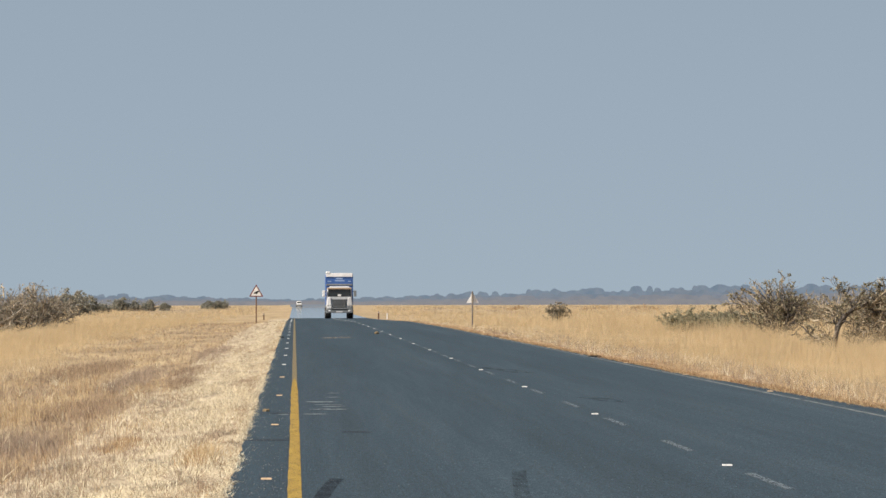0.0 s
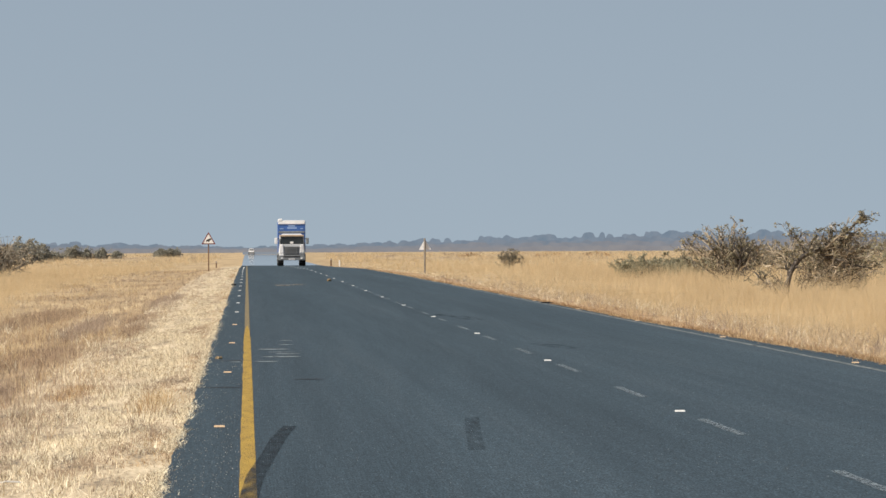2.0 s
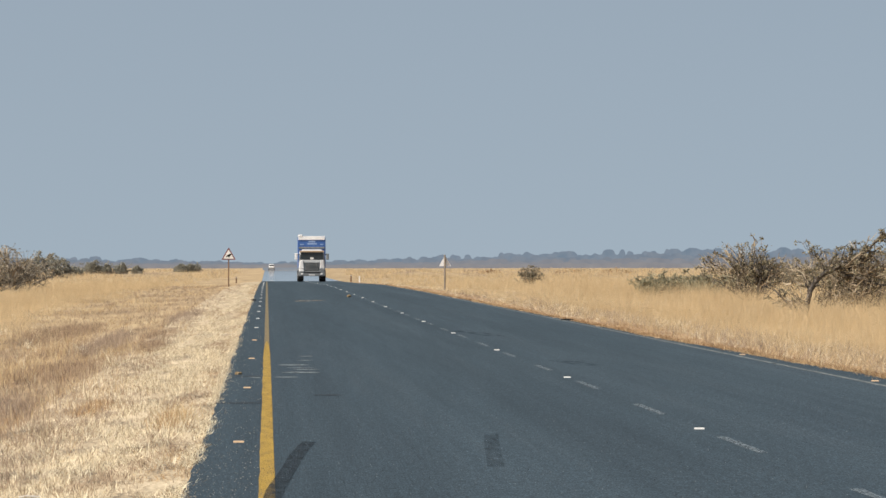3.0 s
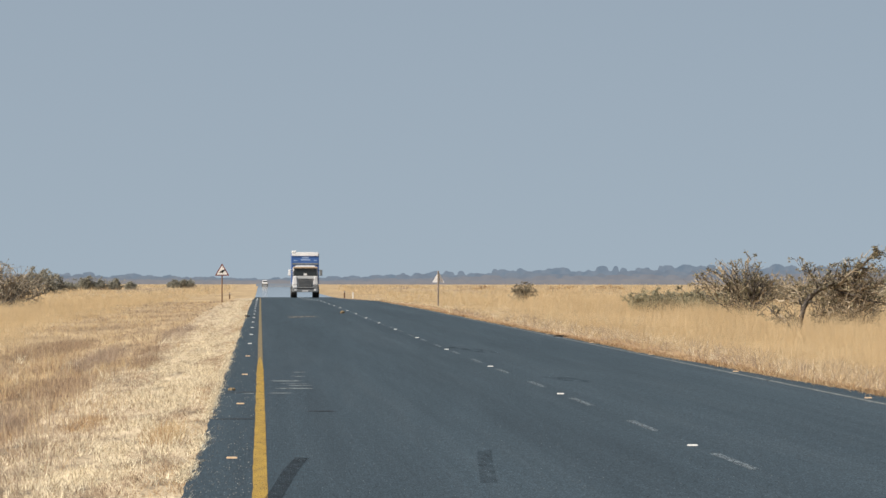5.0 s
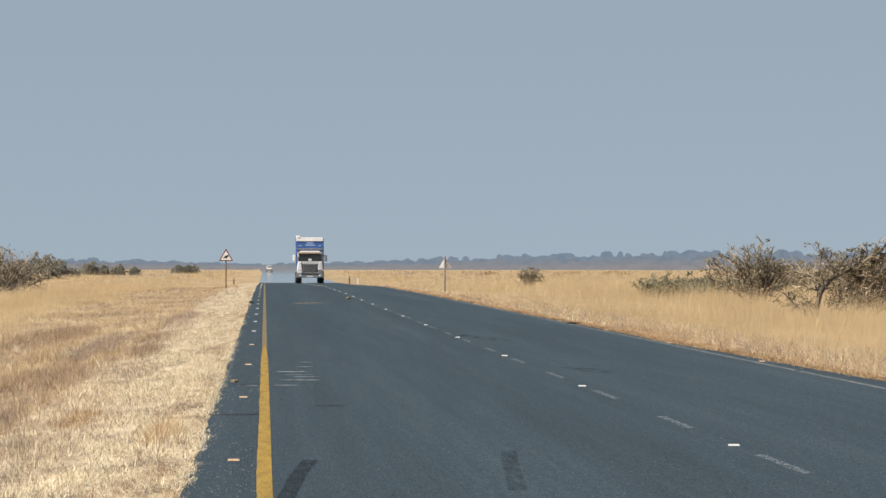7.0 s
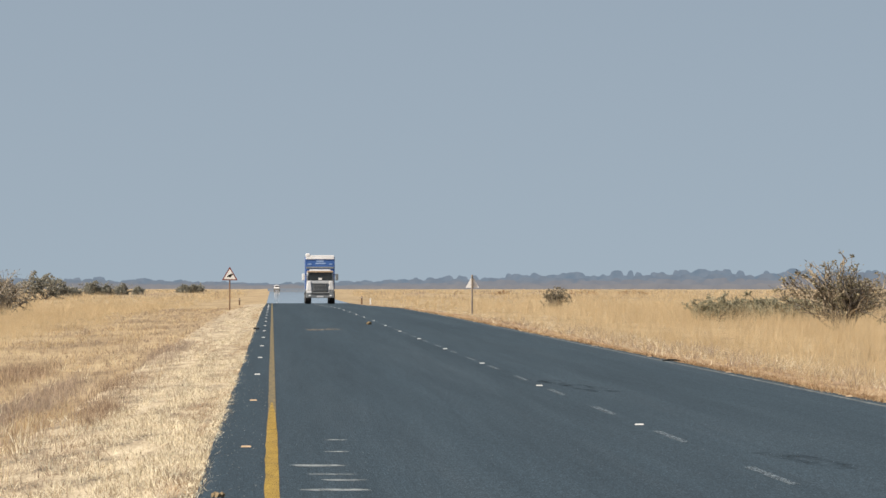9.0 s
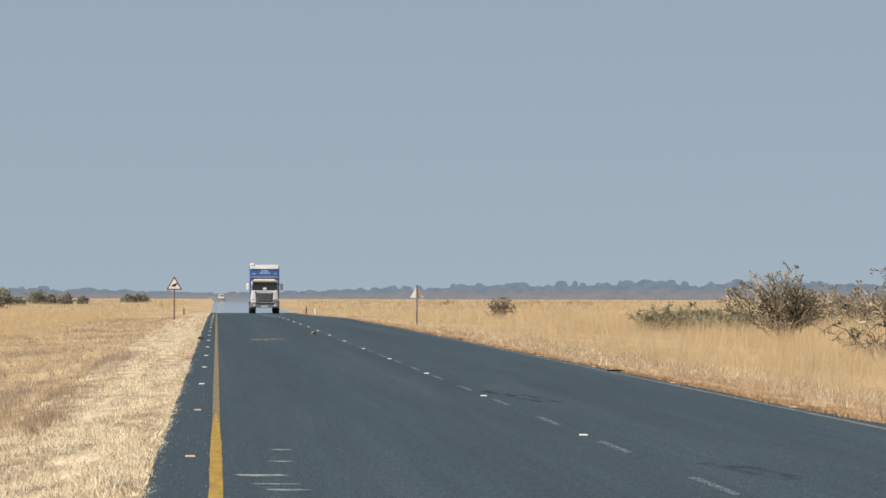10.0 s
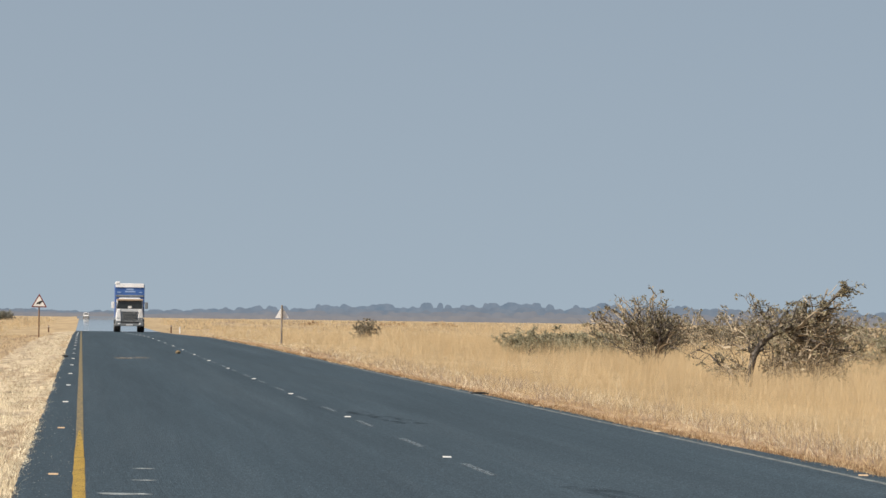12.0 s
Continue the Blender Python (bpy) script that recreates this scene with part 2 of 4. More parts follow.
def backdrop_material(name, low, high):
    """A self-glowing surface for far woods, with the haze of distance painted into its colours."""
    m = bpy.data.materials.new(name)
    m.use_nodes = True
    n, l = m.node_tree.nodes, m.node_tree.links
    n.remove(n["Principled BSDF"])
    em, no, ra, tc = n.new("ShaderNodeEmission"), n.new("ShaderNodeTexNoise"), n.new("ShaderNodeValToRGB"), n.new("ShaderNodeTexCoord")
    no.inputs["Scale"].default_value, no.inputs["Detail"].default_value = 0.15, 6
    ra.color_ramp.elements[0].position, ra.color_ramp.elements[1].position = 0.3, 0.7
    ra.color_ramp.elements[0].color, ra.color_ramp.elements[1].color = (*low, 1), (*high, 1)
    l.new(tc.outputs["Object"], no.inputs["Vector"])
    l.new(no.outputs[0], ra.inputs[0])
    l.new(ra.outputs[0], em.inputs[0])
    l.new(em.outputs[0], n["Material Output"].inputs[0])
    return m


# ---- mesh helpers ----


class Shape:
    """Vertices and faces gathered piece by piece into one mesh."""

    def __init__(self):
        self.v, self.f = [], []

    def add(self, verts, faces):
        k = len(self.v)
        self.v.extend(verts)
        self.f.extend([tuple(i + k for i in f) for f in faces])
        return self

    def tube(self, points, radii, sides=6):
        rings = []
        up = Vector((0.31, 0.17, 0.93)).normalized()
        for i, p in enumerate(points):
            d = (points[min(i + 1, len(points) - 1)] - points[max(i - 1, 0)]).normalized()
            a = d.cross(up)
            a = a.normalized() if a.length > 1e-4 else Vector((1, 0, 0))
            b = d.cross(a)
            rings.append([p + (a * math.cos(k * math.tau / sides) + b * math.sin(k * math.tau / sides)) * radii[i] for k in range(sides)])
        faces = []
        for i in range(len(points) - 1):
            for k in range(sides):
                q = (k + 1) % sides
                faces.append((i * sides + k, i * sides + q, (i + 1) * sides + q, (i + 1) * sides + k))
        faces.append(tuple(range(sides))[::-1])
        faces.append(tuple(range((len(points) - 1) * sides, len(points) * sides)))
        return self.add([v for r in rings for v in r], faces)

    def mesh(self, name, smooth=False):
        me = bpy.data.meshes.new(name)
        me.from_pydata([tuple(p) for p in self.v], [], self.f)
        if smooth:
            me.polygons.foreach_set("use_smooth", [True] * len(me.polygons))
        me.update()
        return me


def box_shape(size, at=(0, 0, 0), bevel=0.0, taper=None):
    """A bevelled box about at; taper scales the top in x and y."""
    bm = bmesh.new()
    bmesh.ops.create_cube(bm, size=1)
    for v in bm.verts:
        t = taper if taper and v.co.z > 0 else (1, 1)
        v.co = Vector((v.co.x * size[0] * t[0], v.co.y * size[1] * t[1], v.co.z * size[2]))
    if bevel:
        bmesh.ops.bevel(bm, geom=bm.edges[:], offset=bevel, segments=2, profile=0.6, affect="EDGES")
    bmesh.ops.translate(bm, verts=bm.verts, vec=at)
    return bm


def part(name, data, mat, parent=None, label=""):
    """Links a bmesh, a Shape or a mesh as one object under a thing or a part."""
    if isinstance(data, bmesh.types.BMesh):
        me = bpy.data.meshes.new(name)
        data.to_mesh(me)
        data.free()
    elif isinstance(data, Shape):
        me = data.mesh(name)
    else:
        me = data
    if mat and not me.materials:
        me.materials.append(mat)
    ob = new(name, me)
    if parent:
        ob.parent = parent
    if label:
        tagged(ob, label)
    return ob


# ---- the lie of the land ----
PROFILE_Y = (-400, 300, 400, 520, 680, 1000, 1500, 3000, 4900)
PROFILE_Z = (0, 0, -0.06, -0.36, -0.68, -0.74, -0.80, -1.7, -3.7)
LEFT_EDGE, RIGHT_EDGE = -0.5, 7.3


def along(y):
    return float(np.interp(y, PROFILE_Y, PROFILE_Z))


def ground_z(x, y):
    out = max(LEFT_EDGE - x, x - RIGHT_EDGE, 0.0)
    z = along(y) - 0.05 - 0.22 * min(out / 4.0, 1.0) if out > 0 else along(y) - 0.06
    if out > 0.4:
        z += 0.05 * noise.noise(Vector((x * 0.13, y * 0.05, 3.0))) * min(1.0, out / 3)
    return z


def spread(*runs):
    out = []
    for a, b, n in runs:
        out.extend(a + (b - a) * i / n for i in range(n))
    return out + [runs[-1][1]]


def sheet(xs, ys, z):
    s = Shape()
    s.v = [(x, y, z(x, y)) for y in ys for x in xs]
    w = len(xs)
    s.f = [(j * w + i, j * w + i + 1, (j + 1) * w + i + 1, (j + 1) * w + i) for j in range(len(ys) - 1) for i in range(w - 1)]
    return s


GX = spread((-4800, -400, 6), (-400, -60, 8), (-60, -6, 20), (-6, LEFT_EDGE, 12), (LEFT_EDGE, RIGHT_EDGE, 4), (RIGHT_EDGE, 14, 14), (14, 80, 20), (80, 400, 8), (400, 4800, 6))
GY = spread((-400, 0, 10), (0, 300, 90), (300, 700, 50), (700, 1500, 16), (1500, 4900, 10))
ground = part("ground", sheet(GX, GY, ground_z), soil)
ground.data.polygons.foreach_set("use_smooth", [True] * len(ground.data.polygons))
tagged(ground, "flat dry straw-coloured grassland plain running to the horizon", "ground", kind="structure")



def left_edge(y):
    """The broken edge of the asphalt on the near side."""
    return LEFT_EDGE + 0.03 * noise.noise(Vector((y * 0.045, 1.0, 0))) + 0.014 * noise.noise(Vector((y * 0.3, 4.0, 0))) + 0.028 * noise.noise(Vector((y * 0.55, 9.0, 0))) + 0.010 * noise.noise(Vector((y * 1.7, 7.0, 0)))


def right_edge(y):
    """The broken edge of the asphalt on the far side."""
    ease = min(1.0, max(0.0, (y - 75) / 50))
    return RIGHT_EDGE - 0.27 * ease * ease * (3 - 2 * ease) + 0.09 * noise.noise(Vector((y * 0.07, 11.0, 0))) + 0.05 * noise.noise(Vector((y * 0.3, 14.0, 0)))


def bent(s, xs):
    """Moves the outer columns of a road sheet to the broken edges."""
    s.v = [(left_edge(p[1]), p[1], p[2]) if i % len(xs) == 0 else (right_edge(p[1]), p[1], p[2]) if i % len(xs) == len(xs) - 1 else p for i, p in enumerate(s.v)]
    return s


RX = [LEFT_EDGE, -0.25, 0.8, 2.0, 3.4, 5.0, 6.5, RIGHT_EDGE]
road_near = part("road", bent(sheet(RX, spread((-300, 20, 20), (20, 160, 280), (160, 300, 70), (300, 640, 60)), lambda x, y: along(y)), RX), asphalt)
tagged(road_near, "dark grey two-lane asphalt road with worn painted lines", "road", kind="structure")
road_far = part("road", sheet(RX, spread((640, 1500, 30)), lambda x, y: along(y)), mirage_road)
tagged(road_far, "far stretch of hot asphalt road that mirrors the pale sky", "road", kind="structure")


def strip(name, x0, x1, y0, y1, mat, label, lift=0.0015, step=6.0, wobble=0.0):
    """A thin painted or stained strip on the road."""
    n = max(1, int((y1 - y0) / step))
    s = Shape()
    for i in range(n + 1):
        y = y0 + (y1 - y0) * i / n
        w = wobble * (noise.noise(Vector((y * 0.9, x0, 5.0))))
        z = along(y) + lift
        s.v.extend([(x0 + w, y, z), (x1 + w * 0.3, y, z)])
    s.f = [(2 * i, 2 * i + 1, 2 * i + 3, 2 * i + 2) for i in range(n)]
    return part(name, s, mat, road_near, label)


strip("edge_line", -0.05, 0.05, -100, 101, yellow_paint, "worn yellow painted edge line", step=1.5, wobble=0.012)
strip("edge_line", -0.042, 0.042, 101, 640, dirty_yellow, "dirty faded yellow edge line", lift=0.003, step=3, wobble=0.012)
taper = Shape()
for i, half in enumerate((0.05, 0.047, 0.04, 0.035, 0.02, 0.008)):
    taper.v.extend([(-half, 101 + 2.8 * i, 0.0045), (half * 0.9, 101 + 2.8 * i, 0.0045)])
taper.f = [(2 * i, 2 * i + 1, 2 * i + 3, 2 * i + 2) for i in range(5)]
part("edge_line", taper, yellow_paint, road_near, "worn end of the fresher yellow line")
strip("edge_line", 6.81, 6.885, -100, 640, pale_paint, "faded pale yellow painted edge line", step=1.5, wobble=0.012, lift=0.0015)


dash_mesh = None
for k in range(-3, 50):
    y = 50.3 + 12.0 * k
    if dash_mesh is None:
        s = Shape()
        for i in range(7):
            yy = -2.2 + 4.4 * i / 6
            s.v.extend([(-0.04 + 0.008 * math.sin(i * 2.1), yy, 0), (0.04 + 0.008 * math.sin(i * 3.3), yy, 0)])
        s.f = [(2 * i, 2 * i + 1, 2 * i + 3, 2 * i + 2) for i in range(6)]
        dash_mesh = s.mesh("lane_dash")
    ob = part("lane_dash", dash_mesh, white_paint, road_near)
    ob.matrix_world = Matrix.Translation((3.58, y, along(y) + 0.003))
    if y > 320:
        ob.rotation_euler.x = math.atan((along(y + 2) - along(y - 2)) / 4)

white_stud = bpy.data.meshes.new("road_stud")
bmw = box_shape((0.088, 0.075, 0.014), (0, 0, 0.011), 0.006, (0.92, 0.6))
bmw.to_mesh(white_stud)
white_stud.materials.append(stud_white)
amber_stud = white_stud.copy()
amber_stud.materials.clear()
amber_stud.materials.append(stud_amber)
for k in range(-2, 24):
    for x, y0, gap, me in ((3.55, 54.7, 24.1, white_stud), (-0.215, 50.9, 21.7, amber_stud), (6.96, 97.5, 21.3, amber_stud)):
        y = y0 + gap * k
        if y < 620:
            if x < 0 and y > 125:
                me = white_stud
            ob = part("road_stud", me, None, road_near)
            ob.matrix_world = Matrix.Translation((x, y, along(y) + 0.001))

# bare soil along both edges of the asphalt
shoulder_soil = material("verge_soil", [(0.14, 0.115, 0.088), (0.44, 0.36, 0.25), (0.64, 0.54, 0.385)], scale=3, detail=9, rough=1.0, bump=0.5, bump_scale=25, stretch=(1, 0.12, 1), spec=0.05)
red_soil = material("red_soil", [(0.19, 0.12, 0.07), (0.36, 0.25, 0.15), (0.52, 0.40, 0.26)], scale=3, detail=9, rough=1.0, bump=0.5, bump_scale=25, stretch=(1, 0.12, 1), spec=0.05)
vy = spread((-50, 300, 120), (300, 640, 50))
ob = part("verge", sheet(spread((-2.6, LEFT_EDGE + 0.05, 6)), vy, lambda x, y: ground_z(x, y) + (0.025 if x > -2.5 else -0.03)), shoulder_soil)
tagged(ob, "grey-brown bare soil under the mown verge grass", "verge", kind="structure")
ob = part("verge", sheet(spread((RIGHT_EDGE - 0.45, 9.2, 7)), vy, lambda x, y: ground_z(x, y) + (0.025 if x < 9.1 else -0.03)), red_soil)
tagged(ob, "reddish bare soil along the far asphalt edge", "verge", kind="structure")

# ---- grass ----


def blades(name, spots, heights, widths, lean, mat, label, bend=0.35, fine=False):
    """Many tapered grass blades as one mesh; spots is an (n, 3) array of feet."""
    rng = np.random.default_rng(len(name) * 7 + len(spots))
    n = len(spots)
    turn = rng.uniform(-1.3, 1.3, n)
    side = np.stack([np.cos(turn), np.sin(turn), np.zeros(n)], 1) * (widths / 2)[:, None]
    way = rng.uniform(0, math.tau, n)
    tilt = np.abs(rng.normal(0, lean, n)) * heights
    off = np.stack([np.cos(way), np.sin(way), np.zeros(n)], 1) * tilt[:, None]
    up = np.zeros((n, 3))
    up[:, 2] = heights
    mid = spots + up * 0.55 + off * bend
    tip = spots + up + off
    if fine:
        me = bpy.data.meshes.new(name)
        me.vertices.add(n * 3)
        me.vertices.foreach_set("co", np.stack([spots - side, spots + side, tip], 1).astype(np.float32).reshape(-1))
        me.loops.add(n * 3)
        me.loops.foreach_set("vertex_index", np.arange(n * 3, dtype=np.int32))
        me.polygons.add(n)
        me.polygons.foreach_set("loop_start", np.arange(0, n * 3, 3, dtype=np.int32))
        me.update(calc_edges=True)
        return tagged(part(name, me, mat), label, "grass", kind="stuff")
    v = np.stack([spots - side, spots + side, mid - side * 0.75, mid + side * 0.75, tip], 1).reshape(-1, 3).astype(np.float32)
    base = (np.arange(n) * 5)[:, None]
    loops = np.concatenate([base + np.array([[0, 1, 3, 2]]), base + np.array([[2, 3, 4]])], 1).reshape(-1).astype(np.int32)
    starts = np.stack([np.arange(n) * 7, np.arange(n) * 7 + 4], 1).reshape(-1).astype(np.int32)
    me = bpy.data.meshes.new(name)
    me.vertices.add(n * 5)
    me.vertices.foreach_set("co", v.reshape(-1))
    me.loops.add(n * 7)
    me.loops.foreach_set("vertex_index", loops)
    me.polygons.add(n * 2)
    me.polygons.foreach_set("loop_start", starts)
    me.update(calc_edges=True)
    me.validate()
    ob = part(name, me, mat)
    tagged(ob, label, "grass", kind="stuff")
    return ob


rng = np.random.default_rng(11)


def land(x, y):
    """ground_z for arrays, without its small swells."""
    out = np.maximum(np.maximum(LEFT_EDGE - x, x - RIGHT_EDGE), 0)
    return np.interp(y, PROFILE_Y, PROFILE_Z) - 0.07 - 0.22 * np.minimum(out / 4.0, 1.0)


def scatter(n, near, far, left, right):
    """Feet that thin out with distance along the road; left and right are slopes from the eye's line, clipped by the caller."""
    y = 1 / rng.uniform(1 / far, 1 / near, n)
    x = rng.uniform(left, right, n) * y
    return x, y


def along_strip(n, near, far, left, right):
    """Feet in a strip beside the road, thinning out with distance."""
    return rng.uniform(left, right, n), 1 / rng.uniform(1 / far, 1 / near, n)


def even_strip(n, near, far, left, right):
    """Feet in a strip beside the road, thinning out slowly with distance."""
    return rng.uniform(left, right, n), near * (far / near) ** rng.uniform(0, 1, n)


def clumpy(x, y, scale, seed):
    """A smooth 0..1 value over the ground, for long patches that lie along the road."""
    far = 38 * np.log(np.maximum(y, 10) / 10)
    a = np.sin(x * 2.3 * scale + seed + 0.8 * np.sin(far * 0.13)) + np.sin(far * 0.31 * scale + x * 1.1 * scale + seed * 2.1)
    a += np.sin(far * 0.17 * scale - x * 0.9 * scale + seed * 0.7) + 0.8 * np.sin(x * 5.3 * scale - far * 0.43 * scale + seed)
    return np.clip(0.5 + a / 5, 0, 1)


def plant(name, x, y, low, high, thin, lean, mat, label, fan=5, loose=1.0, grade=None, lift=0.0, fine=False):
    """Tufts: each spot becomes blades that fan out from one foot; grade scales the height of each tuft."""
    tall = rng.uniform(low, high, len(x)) * (1.0 if grade is None else grade)
    wide = (0.02 + 0.08 * rng.uniform(0, 1, len(x))) * loose
    tall, wide = np.repeat(tall, fan), np.repeat(wide, fan)
    x = np.repeat(x, fan) + rng.normal(0, 1, len(x) * fan) * wide
    y = np.repeat(y, fan) + rng.normal(0, 1, len(y) * fan) * wide * 3
    h = tall * rng.uniform(0.5, 1.2, len(x))
    w = rng.uniform(0.6, 1.3, len(x)) * thin * np.maximum(1.0, y / 130)
    feet = np.stack([x, y, land(x, y) + lift], 1)
    for some, thin_blades in ((y < 115, fine), (y >= 115, True)):
        if some.any():
            blades(name, feet[some], h[some], w[some] * (1.0 if thin_blades == fine else 1.3), lean, mat, label, fine=thin_blades)


# bright mown strip beside the asphalt
x, y = even_strip(80000, 30, 460, -2.7, -0.38)
edge = np.array([left_edge(k) for k in np.arange(0, 900, 0.5)])
edge = np.interp(y, np.arange(0, 900, 0.5), edge) + rng.normal(0.0, 0.025, len(x))
inner = -1.6 - 0.5 * np.clip((75 - y) / 35, 0, 1) + 0.16 * np.sin(y * 0.11) + 0.22 * np.sin(y * 0.043) + rng.normal(0, 0.3, len(x))
edge = edge + rng.normal(0.0, 0.03, len(x))
# bare stony spots: x, y, half width, half length
BARE = ((-0.74, 44.5, 0.14, 3.5), (-1.17, 61, 0.14, 3.0), (-0.66, 64, 0.15, 4.0), (-0.95, 39, 0.16, 2.5), (-0.62, 52, 0.08, 2.5))
bare = np.zeros(len(x), bool)
for bx, by, bw, bl in BARE:
    bare |= ((x - bx) / bw) ** 2 + ((y - by) / bl) ** 2 + rng.normal(0, 0.35, len(x)) < 1
keep = ~(bare & (rng.uniform(0, 1, len(x)) < 0.74)) & (x < edge) & (x > inner) & (clumpy(x, y, 3.4, 3.0) + rng.normal(0, 0.13, len(x)) > 0.27)
keep &= rng.uniform(0, 1, len(x)) < np.clip(1.0 - (y - 115) / 140, 0.22, 1.0)
keep &= ~((x > edge - 0.28) & (y < 85) & (rng.uniform(0, 1, len(x)) < 0.78 * np.clip((x - edge + 0.28) / 0.2, 0, 1)))
flat = rng.uniform(0, 1, len(x)) < 0.5 * np.clip((85 - y) / 30, 0, 1)
brown = clumpy(x, y, 2.2, 5.0) + rng.normal(0, 0.16, len(x)) > 0.72
a, b = keep & flat & ~brown, keep & ~flat & ~brown
plant("verge_weeds", x[keep & brown], y[keep & brown], 0.03, 0.09, 0.0056, 0.9, dull, "brown dead tufts among the bleached mown grass", loose=0.3, fan=8)
plant("mown_grass", x[a], y[a], 0.022, 0.06, 0.0062, 1.9, straw, "flattened bleached mown grass beside the asphalt edge", loose=0.4, fan=8)
plant("mown_grass", x[b], y[b], 0.04, 0.115, 0.0056, 0.75, straw, "short bleached mown grass beside the asphalt edge", loose=0.24, fan=8)
keep = (x < edge + 0.02) & (x > edge - 0.34) & (clumpy(x, y, 2.0, 8.0) > 0.34)
plant("verge_weeds", x[keep], y[keep], 0.018, 0.075, 0.006, 1.4, ruddy, "low brown trampled weeds along the asphalt edge", loose=0.5, fan=5)
# tufts that creep over the broken edges of the asphalt
steps = np.arange(0, 900, 0.5)
y = 1 / rng.uniform(1 / 420, 1 / 30, 5200)
x = np.interp(y, steps, [left_edge(k) for k in steps]) + rng.normal(-0.028, 0.026, len(y))
keep = clumpy(x, y, 2.6, 6.0) + rng.normal(0, 0.1, len(x)) > 0.42
plant("edge_grass", x[keep], y[keep], 0.012, 0.04, 0.0055, 1.9, straw, "bleached grass creeping over the asphalt edge", loose=0.35, fan=4, lift=0.068)
y = 1 / rng.uniform(1 / 420, 1 / 60, 4200)
x = np.interp(y, steps, [right_edge(k) for k in steps]) + rng.normal(0.05, 0.05, len(y))
keep = clumpy(x, y, 2.0, 1.0) + rng.normal(0, 0.1, len(x)) > 0.42
plant("edge_grass", x[keep], y[keep], 0.025, 0.08, 0.006, 1.4, ruddy, "brown dry weeds creeping over the asphalt edge", loose=0.5, fan=4, lift=0.068)
# duller, browner strip behind it
x, y = along_strip(62000, 28, 520, -9.0, -1.1)
keep = (x < -1.3 - 0.3 * np.clip((75 - y) / 35, 0, 1) + 0.16 * np.sin(y * 0.11) + 0.22 * np.sin(y * 0.043) - np.abs(rng.normal(0, 0.25, len(x)))) & (x > -7.6 + 0.8 * np.sin(y * 0.11) + rng.normal(0, 0.6, len(x)))
x, y = x[keep], y[keep]
soft = 0.4 * clumpy(x, y, 0.7, 2.0) + 0.6 * clumpy(x, y, 1.7, 4.0) + rng.normal(0, 1, len(x)) * (0.27 + 0.06 * np.clip((y - 110) / 130, 0, 1)) - 0.09 * np.clip((x + 4.5) / 1.5, 0, 1)
q1, q2, q3 = np.quantile(soft, (0.34, 0.81, 0.91))
a, b, c, d = (soft >= q1) & (soft < q2), soft >= q3, soft < q1, (soft >= q2) & (soft < q3)
plant("verge_grass", x[a], y[a], 0.05, 0.18, 0.0046, 0.55, dull, "sparse dull brown grass on the road verge", fan=4)
plant("verge_grass", x[b], y[b], 0.08, 0.26, 0.0044, 0.5, golden, "knee-high golden grass tufts on the verge", fan=4)
plant("verge_grass", x[c], y[c], 0.04, 0.14, 0.005, 0.7, mauve, "flattened grey-brown dead grass on the verge", fan=4)
plant("verge_weeds", x[d], y[d], 0.05, 0.17, 0.0055, 0.7, ruddy, "reddish dry weeds among the verge grass", fan=4)
# patches of one kind of growth
PATCHES = ((-1.75, 67, 0.16, 3.5, ruddy, 0.04, 0.12, 260), (-2.1, 133, 0.34, 16, dull, 0.05, 0.16, 380), (-3.1, 127, 0.42, 20, mauve, 0.05, 0.18, 460),
           (-1.96, 113, 0.2, 7, dull, 0.1, 0.22, 200), (-0.86, 59, 0.09, 3.2, ruddy, 0.06, 0.2, 60), (-0.80, 57, 0.13, 3.0, straw, 0.08, 0.18, 50), (-0.84, 60, 0.12, 3.4, golden, 0.08, 0.2, 36), (-3.0, 70, 0.5, 5, mauve, 0.05, 0.15, 420),
           (-2.9, 92, 0.7, 8, dull, 0.06, 0.18, 420), (-4.6, 150, 0.8, 20, dull, 0.1, 0.24, 420), (-2.2, 180, 0.4, 25, mauve, 0.08, 0.2, 300))
for px, py, pw, pl, mat, low, high, number in PATCHES:
    a, k = rng.uniform(0, math.tau, number), np.sqrt(rng.uniform(0, 1, number)) * rng.uniform(0.7, 1.15, number)
    plant("verge_patch", px + np.cos(a) * k * pw, py + np.sin(a) * k * pl, low, high, 0.0055, 0.6, mat, "dense patch of dry growth on the mown verge", fan=7)
x, y = along_strip(420, 30, 200, -8.0, -1.5)
plant("grass_tussock", x, y, 0.12, 0.26, 0.0055, 0.9, straw, "pale drooping grass tussocks on the verge", fan=12, loose=0.8)
x, y = along_strip(420, 55, 420, 7.5, 8.9)
plant("grass_tussock", x, y, 0.10, 0.30, 0.006, 0.9, golden, "drooping golden grass tussocks along the asphalt edge", fan=12, loose=0.9)
